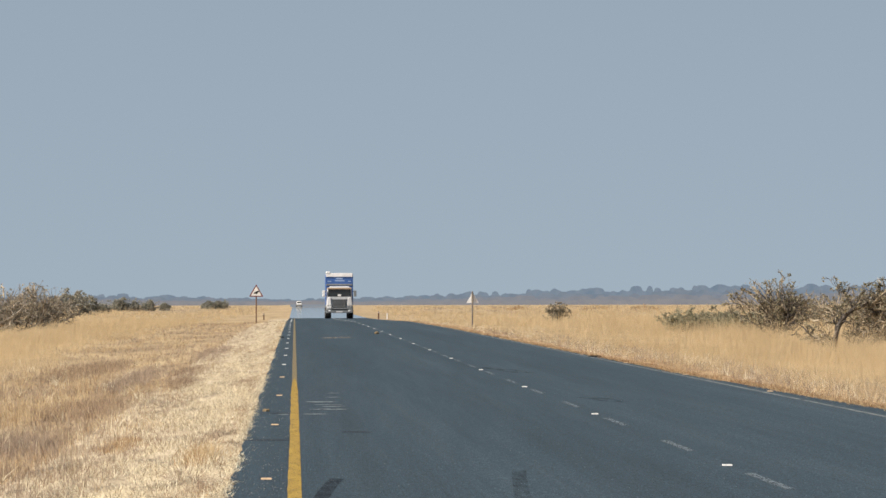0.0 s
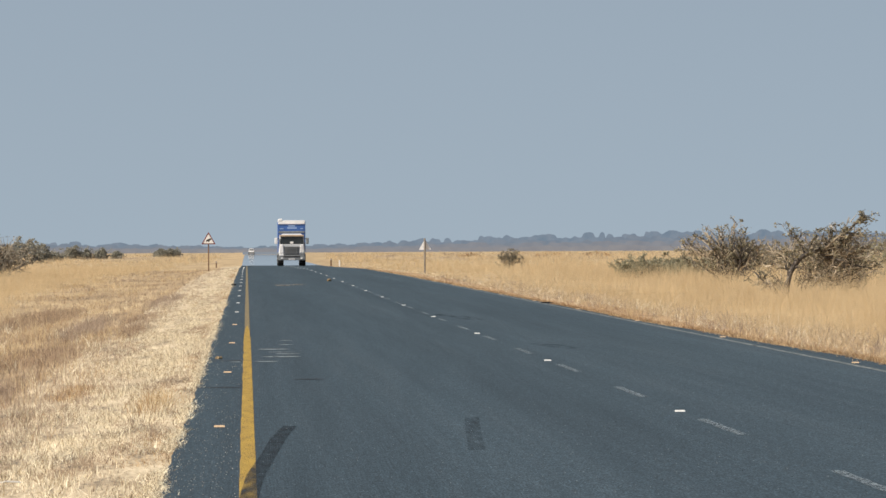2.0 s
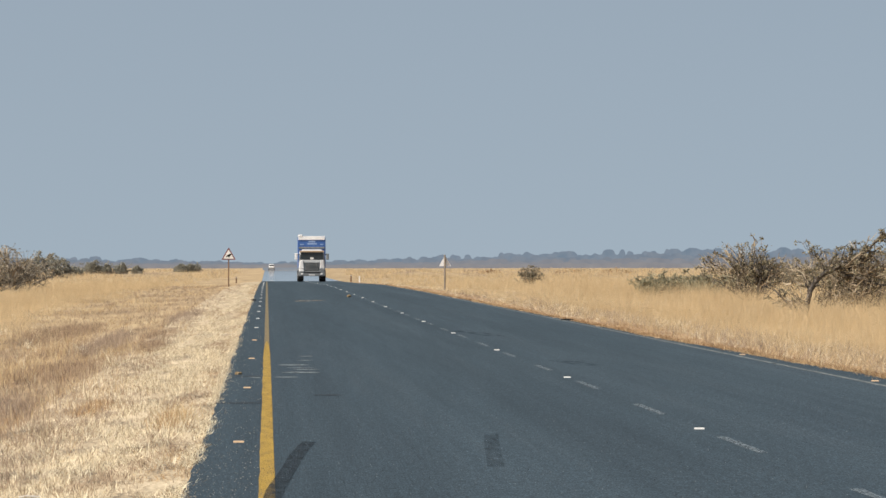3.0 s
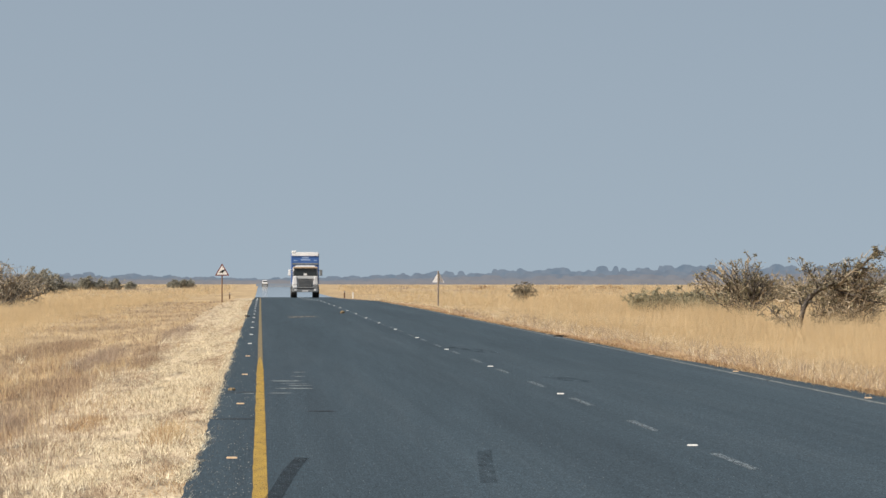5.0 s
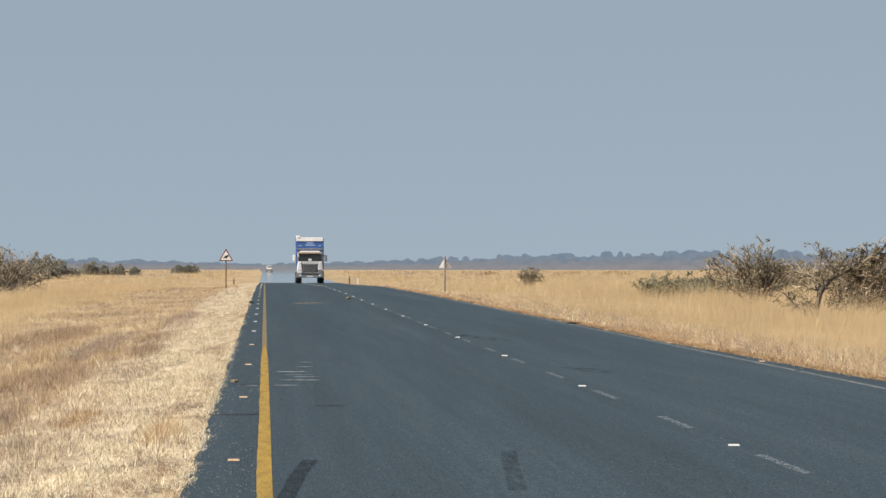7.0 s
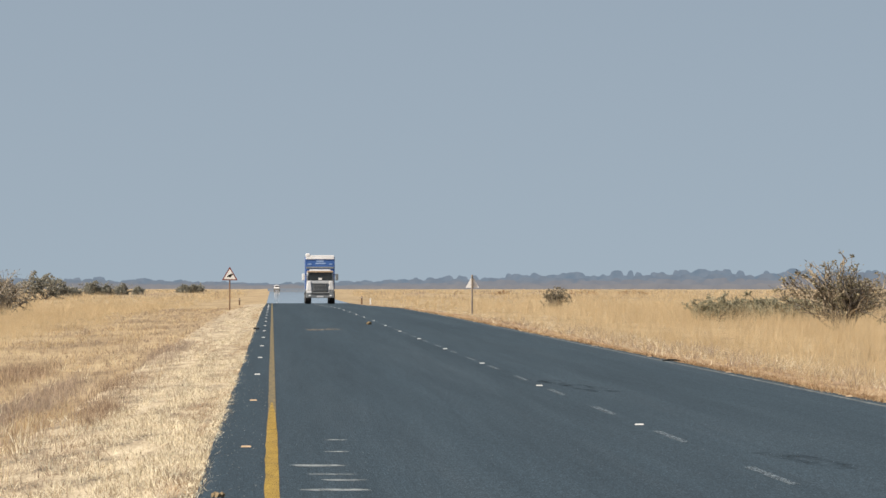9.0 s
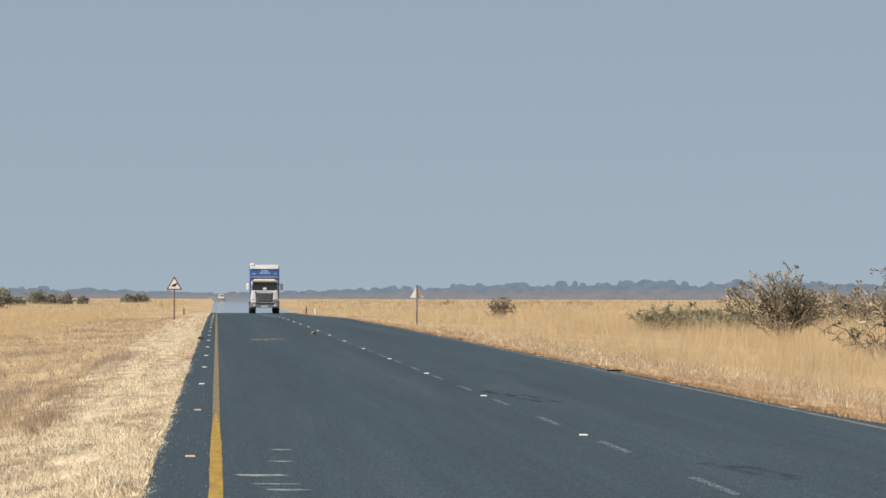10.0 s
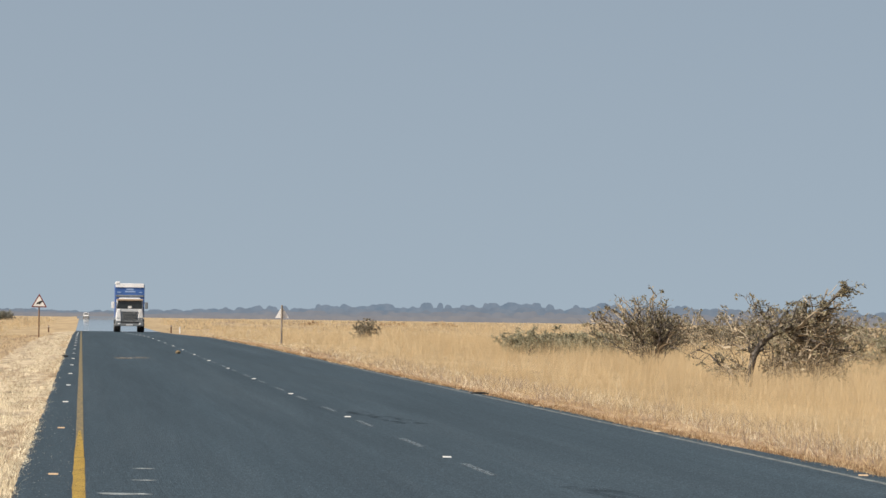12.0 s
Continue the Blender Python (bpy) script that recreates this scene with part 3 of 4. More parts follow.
# tall grass on both sides
x, y = scatter(46000, 80, 900, -0.08, -0.002)
keep = x < -6.9 + 0.5 * np.sin(y * 0.05) + rng.normal(0, 0.7, len(x))
x, y = x[keep], y[keep]
plant("tall_grass", x, y, 0.25, 0.58, 0.0034, 0.55, golden, "tall golden dry grass on the open plain", grade=np.clip((-x - 5.0) / 4, 0.45, 1), fan=12, loose=1.6, fine=True)
x, y = scatter(78000, 45, 900, 0.008, 0.165)
keep = x > 9.7 + 0.3 * np.sin(y * 0.09) + rng.normal(0, 0.45, len(x))
x, y = x[keep], y[keep]
plant("tall_grass", x, y, 0.3, 0.74, 0.0032, 0.5, golden, "tall golden dry grass beyond the far verge", grade=np.clip((x - 8.6) / 4.6, 0.25, 1.42) * (0.8 + 0.3 * clumpy(x, y, 0.8, 9.0)), fan=13, loose=1.6, fine=True)
x, y = along_strip(42000, 45, 520, 7.2, 11.4)
rim = np.interp(y, np.arange(0, 900, 0.5), [right_edge(k) for k in np.arange(0, 900, 0.5)])
keep = (x > rim + 0.03 + rng.normal(0, 0.05, len(x))) & (x < 10.6 + rng.normal(0, 0.5, len(x)))
x, y = x[keep], y[keep]
keep = clumpy(x, y, 2.6, 1.5) + rng.normal(0, 0.15, len(x)) > 0.3
x, y = x[keep], y[keep]
soft = clumpy(x, y, 1.4, 5.0) + rng.normal(0, 0.15, len(x)) + (x - 8.2) * 0.42
plant("verge_weeds", x[soft < 0.5], y[soft < 0.5], 0.035, 0.12, 0.006, 1.2, ruddy, "reddish brown dry weeds along the asphalt edge", fan=4)
far = soft >= 0.5
mixed = rng.uniform(0, 1, len(x)) < 0.62 - 0.18 * (x - 8.5)
third = rng.uniform(0, 1, len(x)) < 0.3
plant("verge_grass", x[far & mixed & third], y[far & mixed & third], 0.05, 0.17, 0.0055, 1.0, dull, "dull brown broken grass along the asphalt edge", loose=0.6)
far &= ~(mixed & third)
plant("verge_grass", x[far & mixed], y[far & mixed], 0.05, 0.19, 0.0052, 0.9, straw, "pale short grass along the asphalt edge", loose=0.6)
plant("verge_grass", x[far & ~mixed], y[far & ~mixed], 0.06, 0.24, 0.0045, 0.7, golden, "short golden grass along the asphalt edge")
# ragged growth far out on the plain
for left, right, number in ((-0.08, -0.004, 4500), (0.012, 0.15, 8500)):
    x, y = scatter(number, 880, 1900, left, right)
    keep = (clumpy(x * 0.12, y, 1.0, 4.0) > 0.35) & ((x < -5) | (x > 13))
    plant("far_grass", x[keep], y[keep], 0.35, 0.9, 0.004, 0.5, golden, "ragged dry grass far out on the plain", fan=5, loose=6.0)
    x, y = scatter(number // 12, 900, 1900, left, right)
    keep = (x < -6) | (x > 14)
    plant("far_grass", x[keep], y[keep], 0.4, 1.0, 0.005, 0.6, mauve, "grey dead stalks far out on the plain", fan=6, loose=7.0)
# pale broken tufts and bleached stalks behind it
y = 1 / rng.uniform(1 / 300, 1 / 55, 2600)
x = rng.uniform(7.5, 10.4, len(y))
keep = clumpy(x, y, 3.4, 7.0) + rng.normal(0, 0.1, len(x)) > 0.52
plant("verge_tuft", x[keep], y[keep], 0.10, 0.30, 0.0058, 1.1, mauve, "grey broken tufts of dead grass along the far verge", fan=8, loose=0.5)
plant("verge_tuft", x[~keep][::3], y[~keep][::3], 0.10, 0.26, 0.0062, 1.2, straw, "bleached drooping tufts along the far verge", fan=8, loose=0.5)
# rusty clumps on the broken far edge
y = 1 / rng.uniform(1 / 330, 1 / 55, 3000)
x = np.interp(y, steps, [right_edge(k) for k in steps]) + np.abs(rng.normal(0.04, 0.16, len(y)))
keep = clumpy(x, y, 3.0, 2.0) + rng.normal(0, 0.12, len(x)) > 0.5
plant("edge_weeds", x[keep], y[keep], 0.03, 0.10, 0.007, 1.0, rusty, "rusty dark weeds on the broken asphalt edge", fan=7, loose=0.5, lift=0.03)
# thinner grass over the ground that lies nearest to the eye
for left, right, number in ((-26.0, -8.0, 6000), (10.5, 28.0, 6000)):
    x, y = rng.uniform(left, right, number), rng.uniform(-20, 110, number)
    plant("tall_grass", x, y, 0.2, 0.5, 0.006, 0.45, golden, "loose golden dry grass beside the road", fan=2)

# ---- shrubs ----


def shrub(name, at, height, spread_x, leaf_mat, label, seed, limbs=7, leaves=1500, leaf=0.05, levels=5, leafy_tips=0.4, stems=(), thick=1.0, spines=(), wood_mat=None, dense=0, skirt=0, brush=(), stout=1.0):
    """A many-stemmed bush: forking limbs, thin twigs and small leaves in loose clumps with gaps. stems: chosen ways (x, z, length share) of limbs; spines: chosen limbs
    (radius, line); brush: masses of thin twigs (x, z, half width, half height, number, foot x, foot z)."""
    r = random.Random(seed)
    root = new(name)
    root.matrix_world = Matrix.Translation(at)
    wood, tips = Shape(), []

    def grow(p, d, length, rad, level):
        pts, rads = [p.copy()], [rad]
        q, dd = p.copy(), d.copy()
        steps = 4 if level == 0 else 3 if level < 3 else 2
        for i in range(steps):
            dd = (dd + Vector((r.gauss(0, 0.26), r.gauss(0, 0.26), r.gauss(0.03, 0.2)))).normalized()
            q = q + dd * length / steps
            q.z = max(q.z, 0.15)
            if q.z > height * (0.82 + 0.18 * math.sin(q.x * 3.1 + seed)) and r.random() < 0.75:
                q.z -= 0.7 * length / steps
                dd.z *= 0.2
            pts.append(q.copy())
            rads.append(rad * (1 - 0.4 * (i + 1) / steps))
        if level >= 3:
            tips.append((pts[0].copy(), q.copy()))
        wood.tube(pts, [max(k, 0.0075) for k in rads], 7 if level < 1 else 5 if level < 3 else 3)
        if level < levels:
            for _ in range(r.choice((2, 3, 3) if level < 2 else (2, 3, 3)) + (dense if level < 2 else 0)):
                side = Vector((r.gauss(0, 0.7), r.gauss(0, 0.6), r.gauss(0.2, 0.5)))
                grow(pts[r.randint(1 if level else 2, steps)], (dd + side).normalized(), length * r.uniform(0.45, 0.75), rads[-1] * r.uniform(0.5, 0.85), level + 1)

    ways = [(Vector((sx, r.gauss(0, 0.2), sz)).normalized(), ln) for sx, sz, ln in stems]
    for i in range(limbs):
        a = r.uniform(0, math.tau)
        out = r.uniform(0.3, 1.1) * spread_x / max(height, 0.1)
        ways.append((Vector((math.cos(a) * out, math.sin(a) * out * 0.7, r.uniform(0.12, 0.95))).normalized(), r.uniform(0.4, 0.75)))
    for rad, line in spines:
        pts = [Vector((sx, r.gauss(0, 0.06), sz)) for sx, sz in line]
        rads = [rad * (1 - 0.82 * i / len(pts)) for i in range(len(pts))]
        wood.tube(pts, rads, 8)
        for i in range(2, len(pts)):
            for _ in range(r.choice((2, 3, 3))):
                d = (pts[i] - pts[i - 1]).normalized() + Vector((r.gauss(0, 0.7), r.gauss(0, 0.6), r.gauss(0.1, 0.5)))
                grow(pts[i], d.normalized(), height * r.uniform(0.07, 0.16), rads[i] * 0.5, 2)
    for d, ln in ways:
        grow(Vector((r.gauss(0, 0.1) * spread_x, r.gauss(0, 0.1) * spread_x, -0.1)), d, height * ln, height * r.uniform(0.016, 0.032) * thick, 0)
    part("trunk", wood.mesh("trunk", True), wood_mat or bark, root, "grey crooked limbs and twigs")
    thin = Shape()
    for bx, bz, rx, rz, number, fx, fz in brush:
        for _ in range(number):
            a, k = r.uniform(0, math.tau), r.random() ** 0.45
            goal = Vector((bx + math.cos(a) * k * rx, 0.25 + r.gauss(0, 0.4) * rx, max(0.2, bz + math.sin(a) * k * rz + 0.12 * math.sin(a * 5 + seed) * k)))
            p = Vector((fx + r.gauss(0, 0.16) * rx, r.gauss(0, 0.15) * rx, fz + abs(r.gauss(0, 0.12))))
            p = p.lerp(goal, r.uniform(0.0, 0.75)) + Vector((r.gauss(0, 0.12), r.gauss(0, 0.12), r.gauss(0, 0.08)))
            reach = (goal - p).length
            bow = Vector((r.gauss(0, 0.1), r.gauss(0, 0.1), r.uniform(-0.02, 0.22))) * reach
            pts = [p.lerp(goal, u) + bow * 4 * u * (1 - u) + Vector((r.gauss(0, 0.055), r.gauss(0, 0.055), r.gauss(0, 0.055))) for u in (0, 0.2, 0.42, 0.62, 0.82, 1)]
            w = r.choice((0.009, 0.012, 0.018, 0.03)) * stout
            thin.tube(pts, [w * 1.25, w * 1.1, w, w * 0.9, w * 0.7, w * 0.5], 3)
            for _ in range(r.randint(2, 4)):
                q = pts[r.randint(2, 5)]
                d = ((goal - p).normalized() + Vector((r.gauss(0, 0.8), r.gauss(0, 0.8), r.gauss(0.1, 0.7)))).normalized() * r.uniform(0.12, 0.42)
                m = q + d * 0.55 + Vector((r.gauss(0, 0.03), 0, r.gauss(0, 0.03)))
                thin.tube([q, m, q + d], [w * 0.7, w * 0.6, 0.005], 3)
                tips.append((m, q + d))
    if brush:
        part("brushwood", thin.mesh("brushwood"), pale_twigs, root, "thin dry grey-brown twigs")
    fol = Shape()
    for _ in range(skirt):
        a, k = r.uniform(0, math.tau), math.sqrt(r.random())
        p = Vector((math.cos(a) * k * spread_x * 1.3, math.sin(a) * k * spread_x, height * r.uniform(0.05, 0.75) * (1 - 0.5 * k * k)))
        tips.append((p, p + Vector((r.gauss(0, 0.25), r.gauss(0, 0.2), r.gauss(0.1, 0.15))) * height ** 0.5))
    some = [p for p in tips if r.random() < leafy_tips] or tips
    per = max(2, leaves // max(1, len(some)))
    for p, q in some:
        size = r.uniform(0.015, 0.045) * height ** 0.5
        for _ in range(r.randint(per // 2, per * 3 // 2 + 1)):
            c = p.lerp(q, r.random() ** 0.7) + Vector((r.gauss(0, size), r.gauss(0, size), r.gauss(0, size * 0.7)))
            c.z = max(c.z, 0.08)
            a = Vector((r.gauss(0, 1), r.gauss(0, 1), r.gauss(0, 1))).normalized()
            b = a.cross(Vector((r.gauss(0, 1), r.gauss(0, 1), r.gauss(0, 1)))).normalized()
            k = leaf * r.uniform(0.5, 1.3)
            fol.add([c - a * k, c + b * k * 0.45, c + a * k, c - b * k * 0.45], [(0, 1, 2), (0, 2, 3)])
    part("crown", fol.mesh("crown"), leaf_mat, root)
    return tagged(root, label, "bush", group="bushes on the plain")


def on_ground(x, y):
    return (x, y, ground_z(x, y) - 0.02)


# beside the far verge
shrub("thorn_bush", on_ground(19.22, 262), 2.6, 1.2, twig_leaf, "grey half-bare thorn bush with dry olive leaves in tall grass", 21, limbs=1, leaves=3400, leaf=0.055, levels=4, leafy_tips=0.3, thick=1.0, wood_mat=dark_bark,
      stems=((-1.0, 0.6, 0.5), (-0.7, 0.9, 0.5), (-0.45, 0.9, 0.5), (-0.2, 1.0, 0.5), (0.05, 1.0, 0.5), (0.3, 0.95, 0.5), (0.7, 0.9, 0.42)),
      brush=((-0.5, 1.5, 1.35, 0.85, 90, -0.1, 0.1), (-1.75, 1.5, 0.6, 0.3, 22, -0.8, 1.0), (0.75, 1.25, 0.7, 0.5, 24, 0.2, 0.3)))
shrub("thorn_bush", on_ground(16.06, 199), 2.7, 0.9, twig_leaf, "leaning crooked bush with dark trunk and sparse olive leaves", 33, limbs=0, leaves=2900, leaf=0.05, leafy_tips=0.3, levels=4, wood_mat=dark_bark,
      spines=((0.10, ((0.02, -0.1), (0.08, 0.4), (0.17, 0.75), (0.35, 1.08), (0.58, 1.28), (0.9, 1.40), (1.2, 1.46), (1.48, 1.62), (1.8, 1.9), (2.1, 2.2), (2.34, 2.5))),
              (0.05, ((-0.1, -0.1), (-0.3, 0.3), (-0.62, 0.5), (-0.9, 0.8))),
              (0.03, ((0.62, 1.32), (0.55, 1.5), (0.42, 1.66), (0.3, 1.8))),
              (0.03, ((1.0, 1.42), (1.1, 1.65), (1.16, 1.85), (1.23, 2.1))),
              (0.045, ((0.9, 1.40), (1.3, 1.25), (1.75, 1.1), (2.2, 0.95), (2.6, 0.9)))),
      brush=((1.75, 1.3, 0.95, 0.62, 75, 1.1, 1.2), (1.75, 0.7, 1.1, 0.45, 42, 1.1, 0.1), (0.75, 0.75, 0.5, 0.5, 20, 0.45, 0.1), (-0.45, 0.5, 0.55, 0.3, 24, 0.0, 0.1), (-0.1, 1.1, 0.5, 0.35, 8, 0.2, 0.6), (0.55, 1.6, 0.4, 0.3, 12, 0.6, 1.3), (1.8, 1.8, 0.6, 0.4, 20, 1.4, 1.5)))
shrub("thorn_bush", on_ground(18.3, 204), 1.4, 0.9, twig_leaf, "spreading grey thorn bush beside a leaning bush", 35, limbs=5, levels=4, leaves=800, leafy_tips=0.3, leaf=0.05,
      brush=((0.0, 0.8, 1.2, 0.55, 60, 0.0, 0.1),))
for bearing, d, h, w, mat, seed in ((1215, 230, 1.3, 1.3, green_leaf, 41), (900, 330, 1.7, 1.5, dry_leaf, 42), (960, 345, 2.1, 1.8, dry_leaf, 45), (1020, 340, 2.2, 1.8, dry_leaf, 43), (1090, 350, 2.2, 1.7, dry_leaf, 46),
                                    (1145, 345, 2.0, 1.7, green_leaf, 47), (1200, 350, 2.2, 1.8, dry_leaf, 48), (1245, 345, 2.0, 1.8, green_leaf, 49), (1158, 420, 2.9, 0.7, twig_leaf, 44)):
    x = bearing * d / FOCAL
    shrub("thorn_bush", on_ground(x, d), h, w, mat, "brownish dry scrub bush standing behind the nearer bushes", seed, limbs=3, levels=3, leaves=3000, leaf=0.06, leafy_tips=0.6, wood_mat=pale_bark, skirt=80,
          brush=((0.0, h * 0.5, w * 1.15, h * 0.45, 70, 0.0, 0.1),))
for bearing, seed in ((694, 51), (724, 52), (757, 53), (792, 54), (832, 55)):
    d = 315 + 4 * (seed % 3)
    shrub("low_shrub", on_ground(bearing * d / FOCAL, d), 1.1 + 0.12 * (seed % 2), 0.9, green_leaf, "low dusty green shrub in the golden grass", seed, limbs=8, levels=3, leaves=6500, leaf=0.055, leafy_tips=0.9, skirt=260)
shrub("low_shrub", on_ground(468 * 520 / FOCAL, 520), 1.6, 0.9, dry_leaf, "lone round dusty shrub far out on the plain", 61, limbs=8, levels=3, leaves=2200, leaf=0.08, leafy_tips=0.6, skirt=70, wood_mat=pale_bark,
      brush=((0.0, 1.0, 1.05, 0.6, 60, 0.0, 0.1),))
for bearing, d, h, w, seed in ((536, 1250, 1.0, 2.0, 62), (622, 1250, 1.0, 2.2, 64), (395, 1250, 1.0, 1.5, 65)):
    shrub("low_shrub", on_ground(bearing * d / FOCAL, d), h, w, ruddy, "low brown dry scrub far out on the plain", seed, limbs=5, levels=2, leaves=900, leaf=0.12, leafy_tips=0.8, skirt=60, wood_mat=pale_bark)
# beside the near verge
shrub("thorn_bush", on_ground(-633 * 275 / FOCAL, 275), 2.3, 1.0, dry_leaf, "bare thorn bush with a dark leaning trunk and a lying limb", 71, limbs=0, leaves=700, leaf=0.05, leafy_tips=0.3, levels=4, wood_mat=dark_bark,
      spines=((0.085, ((0, -0.1), (-0.2, 0.45), (-0.5, 0.85), (-0.85, 1.25), (-1.15, 1.5))), (0.055, ((0.02, 0.1), (0, 0.8), (-0.1, 1.3), (-0.18, 1.8))),
              (0.055, ((0.3, 0.3), (0.65, 0.5), (1.2, 0.68), (1.9, 0.76), (2.6, 1.0))), (0.045, ((0.2, 0.1), (0.5, 0.7), (0.75, 1.2), (0.9, 1.6)))),
      brush=((-0.3, 1.3, 0.9, 0.8, 40, 0.0, 0.3), (0.7, 0.9, 0.8, 0.5, 18, 0.3, 0.2)))
for bearing, d, h, w, number, seed in ((-592, 284, 2.3, 1.05, 45, 72), (-552, 296, 2.15, 1.0, 40, 74), (-508, 312, 2.45, 1.15, 55, 73), (-462, 345, 2.5, 1.05, 55, 77), (-425, 400, 2.3, 0.8, 35, 78)):
    shrub("thorn_bush", on_ground(bearing * d / FOCAL, d), h, w, dry_leaf, "tangled grey bare thorn bush at the edge of tall grass", seed, limbs=5, leaves=1100, leaf=0.06, leafy_tips=0.3, levels=4, dense=1, thick=1.7, wood_mat=silver_bark, stout=1.2,
          stems=((-1.0, 0.3, 0.5), (1.0, 0.25, 0.5), (-0.9, 0.1, 0.4)), brush=((0.0, h * 0.55, w, h * 0.42, number, 0.0, 0.15), (0.2, h * 0.32, w * 1.2, h * 0.2, 16, 0.0, 0.1)))
shrub("thorn_bush", on_ground(-384 * 900 / FOCAL, 900), 3.7, 2.0, hazed_leaf, "rounded grey-green bush behind bare thorn bushes", 75, limbs=11, leaves=4600, leaf=0.15, leafy_tips=0.9, skirt=160, wood_mat=pale_bark)
for bearing, d, h, w, seed in ((-342, 1050, 2.0, 1.2, 87), (-309, 1200, 2.7, 0.8, 81), (-286, 1200, 2.1, 1.0, 82), (-258, 1200, 2.2, 0.8, 83), (-230, 1250, 1.7, 0.7, 84), (-148, 1400, 1.9, 1.5, 85), (-131, 1400, 2.2, 1.1, 86)):
    shrub("low_shrub", on_ground(bearing * d / FOCAL, d), h, w, hazed_leaf, "small haze-greyed shrub far off on the dry plain", seed, limbs=10, levels=3, leaves=6000, leaf=0.13, leafy_tips=1.0, skirt=420, wood_mat=pale_bark)

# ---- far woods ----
# each layer glows; blue-grey haze is painted into its colours, bluer farther off
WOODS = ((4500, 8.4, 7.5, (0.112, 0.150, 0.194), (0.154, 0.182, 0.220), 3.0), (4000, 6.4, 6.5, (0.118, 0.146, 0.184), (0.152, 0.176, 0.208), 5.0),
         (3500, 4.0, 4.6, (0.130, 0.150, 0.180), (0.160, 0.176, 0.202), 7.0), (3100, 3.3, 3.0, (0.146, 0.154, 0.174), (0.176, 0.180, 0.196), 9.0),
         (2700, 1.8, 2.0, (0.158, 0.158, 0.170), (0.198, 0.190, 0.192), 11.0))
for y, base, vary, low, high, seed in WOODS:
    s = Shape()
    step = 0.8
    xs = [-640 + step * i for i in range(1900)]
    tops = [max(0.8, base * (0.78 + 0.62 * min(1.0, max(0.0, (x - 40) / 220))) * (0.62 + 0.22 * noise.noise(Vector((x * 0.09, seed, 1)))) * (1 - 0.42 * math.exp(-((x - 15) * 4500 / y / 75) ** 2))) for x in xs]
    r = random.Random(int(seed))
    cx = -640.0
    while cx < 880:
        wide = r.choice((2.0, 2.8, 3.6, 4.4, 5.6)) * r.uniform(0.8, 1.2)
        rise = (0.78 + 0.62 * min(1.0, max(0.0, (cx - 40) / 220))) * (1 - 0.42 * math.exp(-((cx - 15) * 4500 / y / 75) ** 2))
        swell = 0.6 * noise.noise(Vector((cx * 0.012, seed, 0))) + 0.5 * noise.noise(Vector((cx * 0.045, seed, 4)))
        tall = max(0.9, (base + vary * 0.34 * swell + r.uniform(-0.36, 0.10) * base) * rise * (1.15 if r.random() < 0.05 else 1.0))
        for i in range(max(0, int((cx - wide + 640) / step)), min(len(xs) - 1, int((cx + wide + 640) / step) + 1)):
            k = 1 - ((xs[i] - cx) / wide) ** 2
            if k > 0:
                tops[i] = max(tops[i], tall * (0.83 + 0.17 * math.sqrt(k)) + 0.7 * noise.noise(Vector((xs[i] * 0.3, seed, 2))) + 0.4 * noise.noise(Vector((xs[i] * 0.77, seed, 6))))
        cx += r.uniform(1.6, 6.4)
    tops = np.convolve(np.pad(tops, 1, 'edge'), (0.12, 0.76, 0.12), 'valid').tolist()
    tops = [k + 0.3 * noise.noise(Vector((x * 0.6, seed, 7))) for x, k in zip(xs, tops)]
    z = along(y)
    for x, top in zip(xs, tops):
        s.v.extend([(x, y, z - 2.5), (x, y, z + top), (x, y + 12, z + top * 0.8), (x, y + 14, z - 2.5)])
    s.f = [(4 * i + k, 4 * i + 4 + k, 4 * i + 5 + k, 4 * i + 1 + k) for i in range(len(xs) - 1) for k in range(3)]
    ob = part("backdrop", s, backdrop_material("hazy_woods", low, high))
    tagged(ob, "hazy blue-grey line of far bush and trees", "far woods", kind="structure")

# glowing strip added past the road's end, haze grey painted in for far woods
s = Shape()
for i in range(64):
    x, top = -1.0 + 0.15 * i, along(1600) + 0.55 + 0.16 * noise.noise(Vector((i * 0.35, 2.0, 8.0)))
    s.v.extend([(x, 1600, along(1600) - 0.1), (x, 1600, top), (x, 1602, top * 0.9), (x, 1603, along(1600) - 0.1)])
s.f = [(4 * i + k, 4 * i + 4 + k, 4 * i + 5 + k, 4 * i + 1 + k) for i in range(63) for k in range(3)]
tagged(part("backdrop", s, backdrop_material("haze_strip", (0.150, 0.172, 0.200), (0.188, 0.205, 0.225))), "added glowing strip in haze grey at the far end of the road", "far woods", kind="structure")

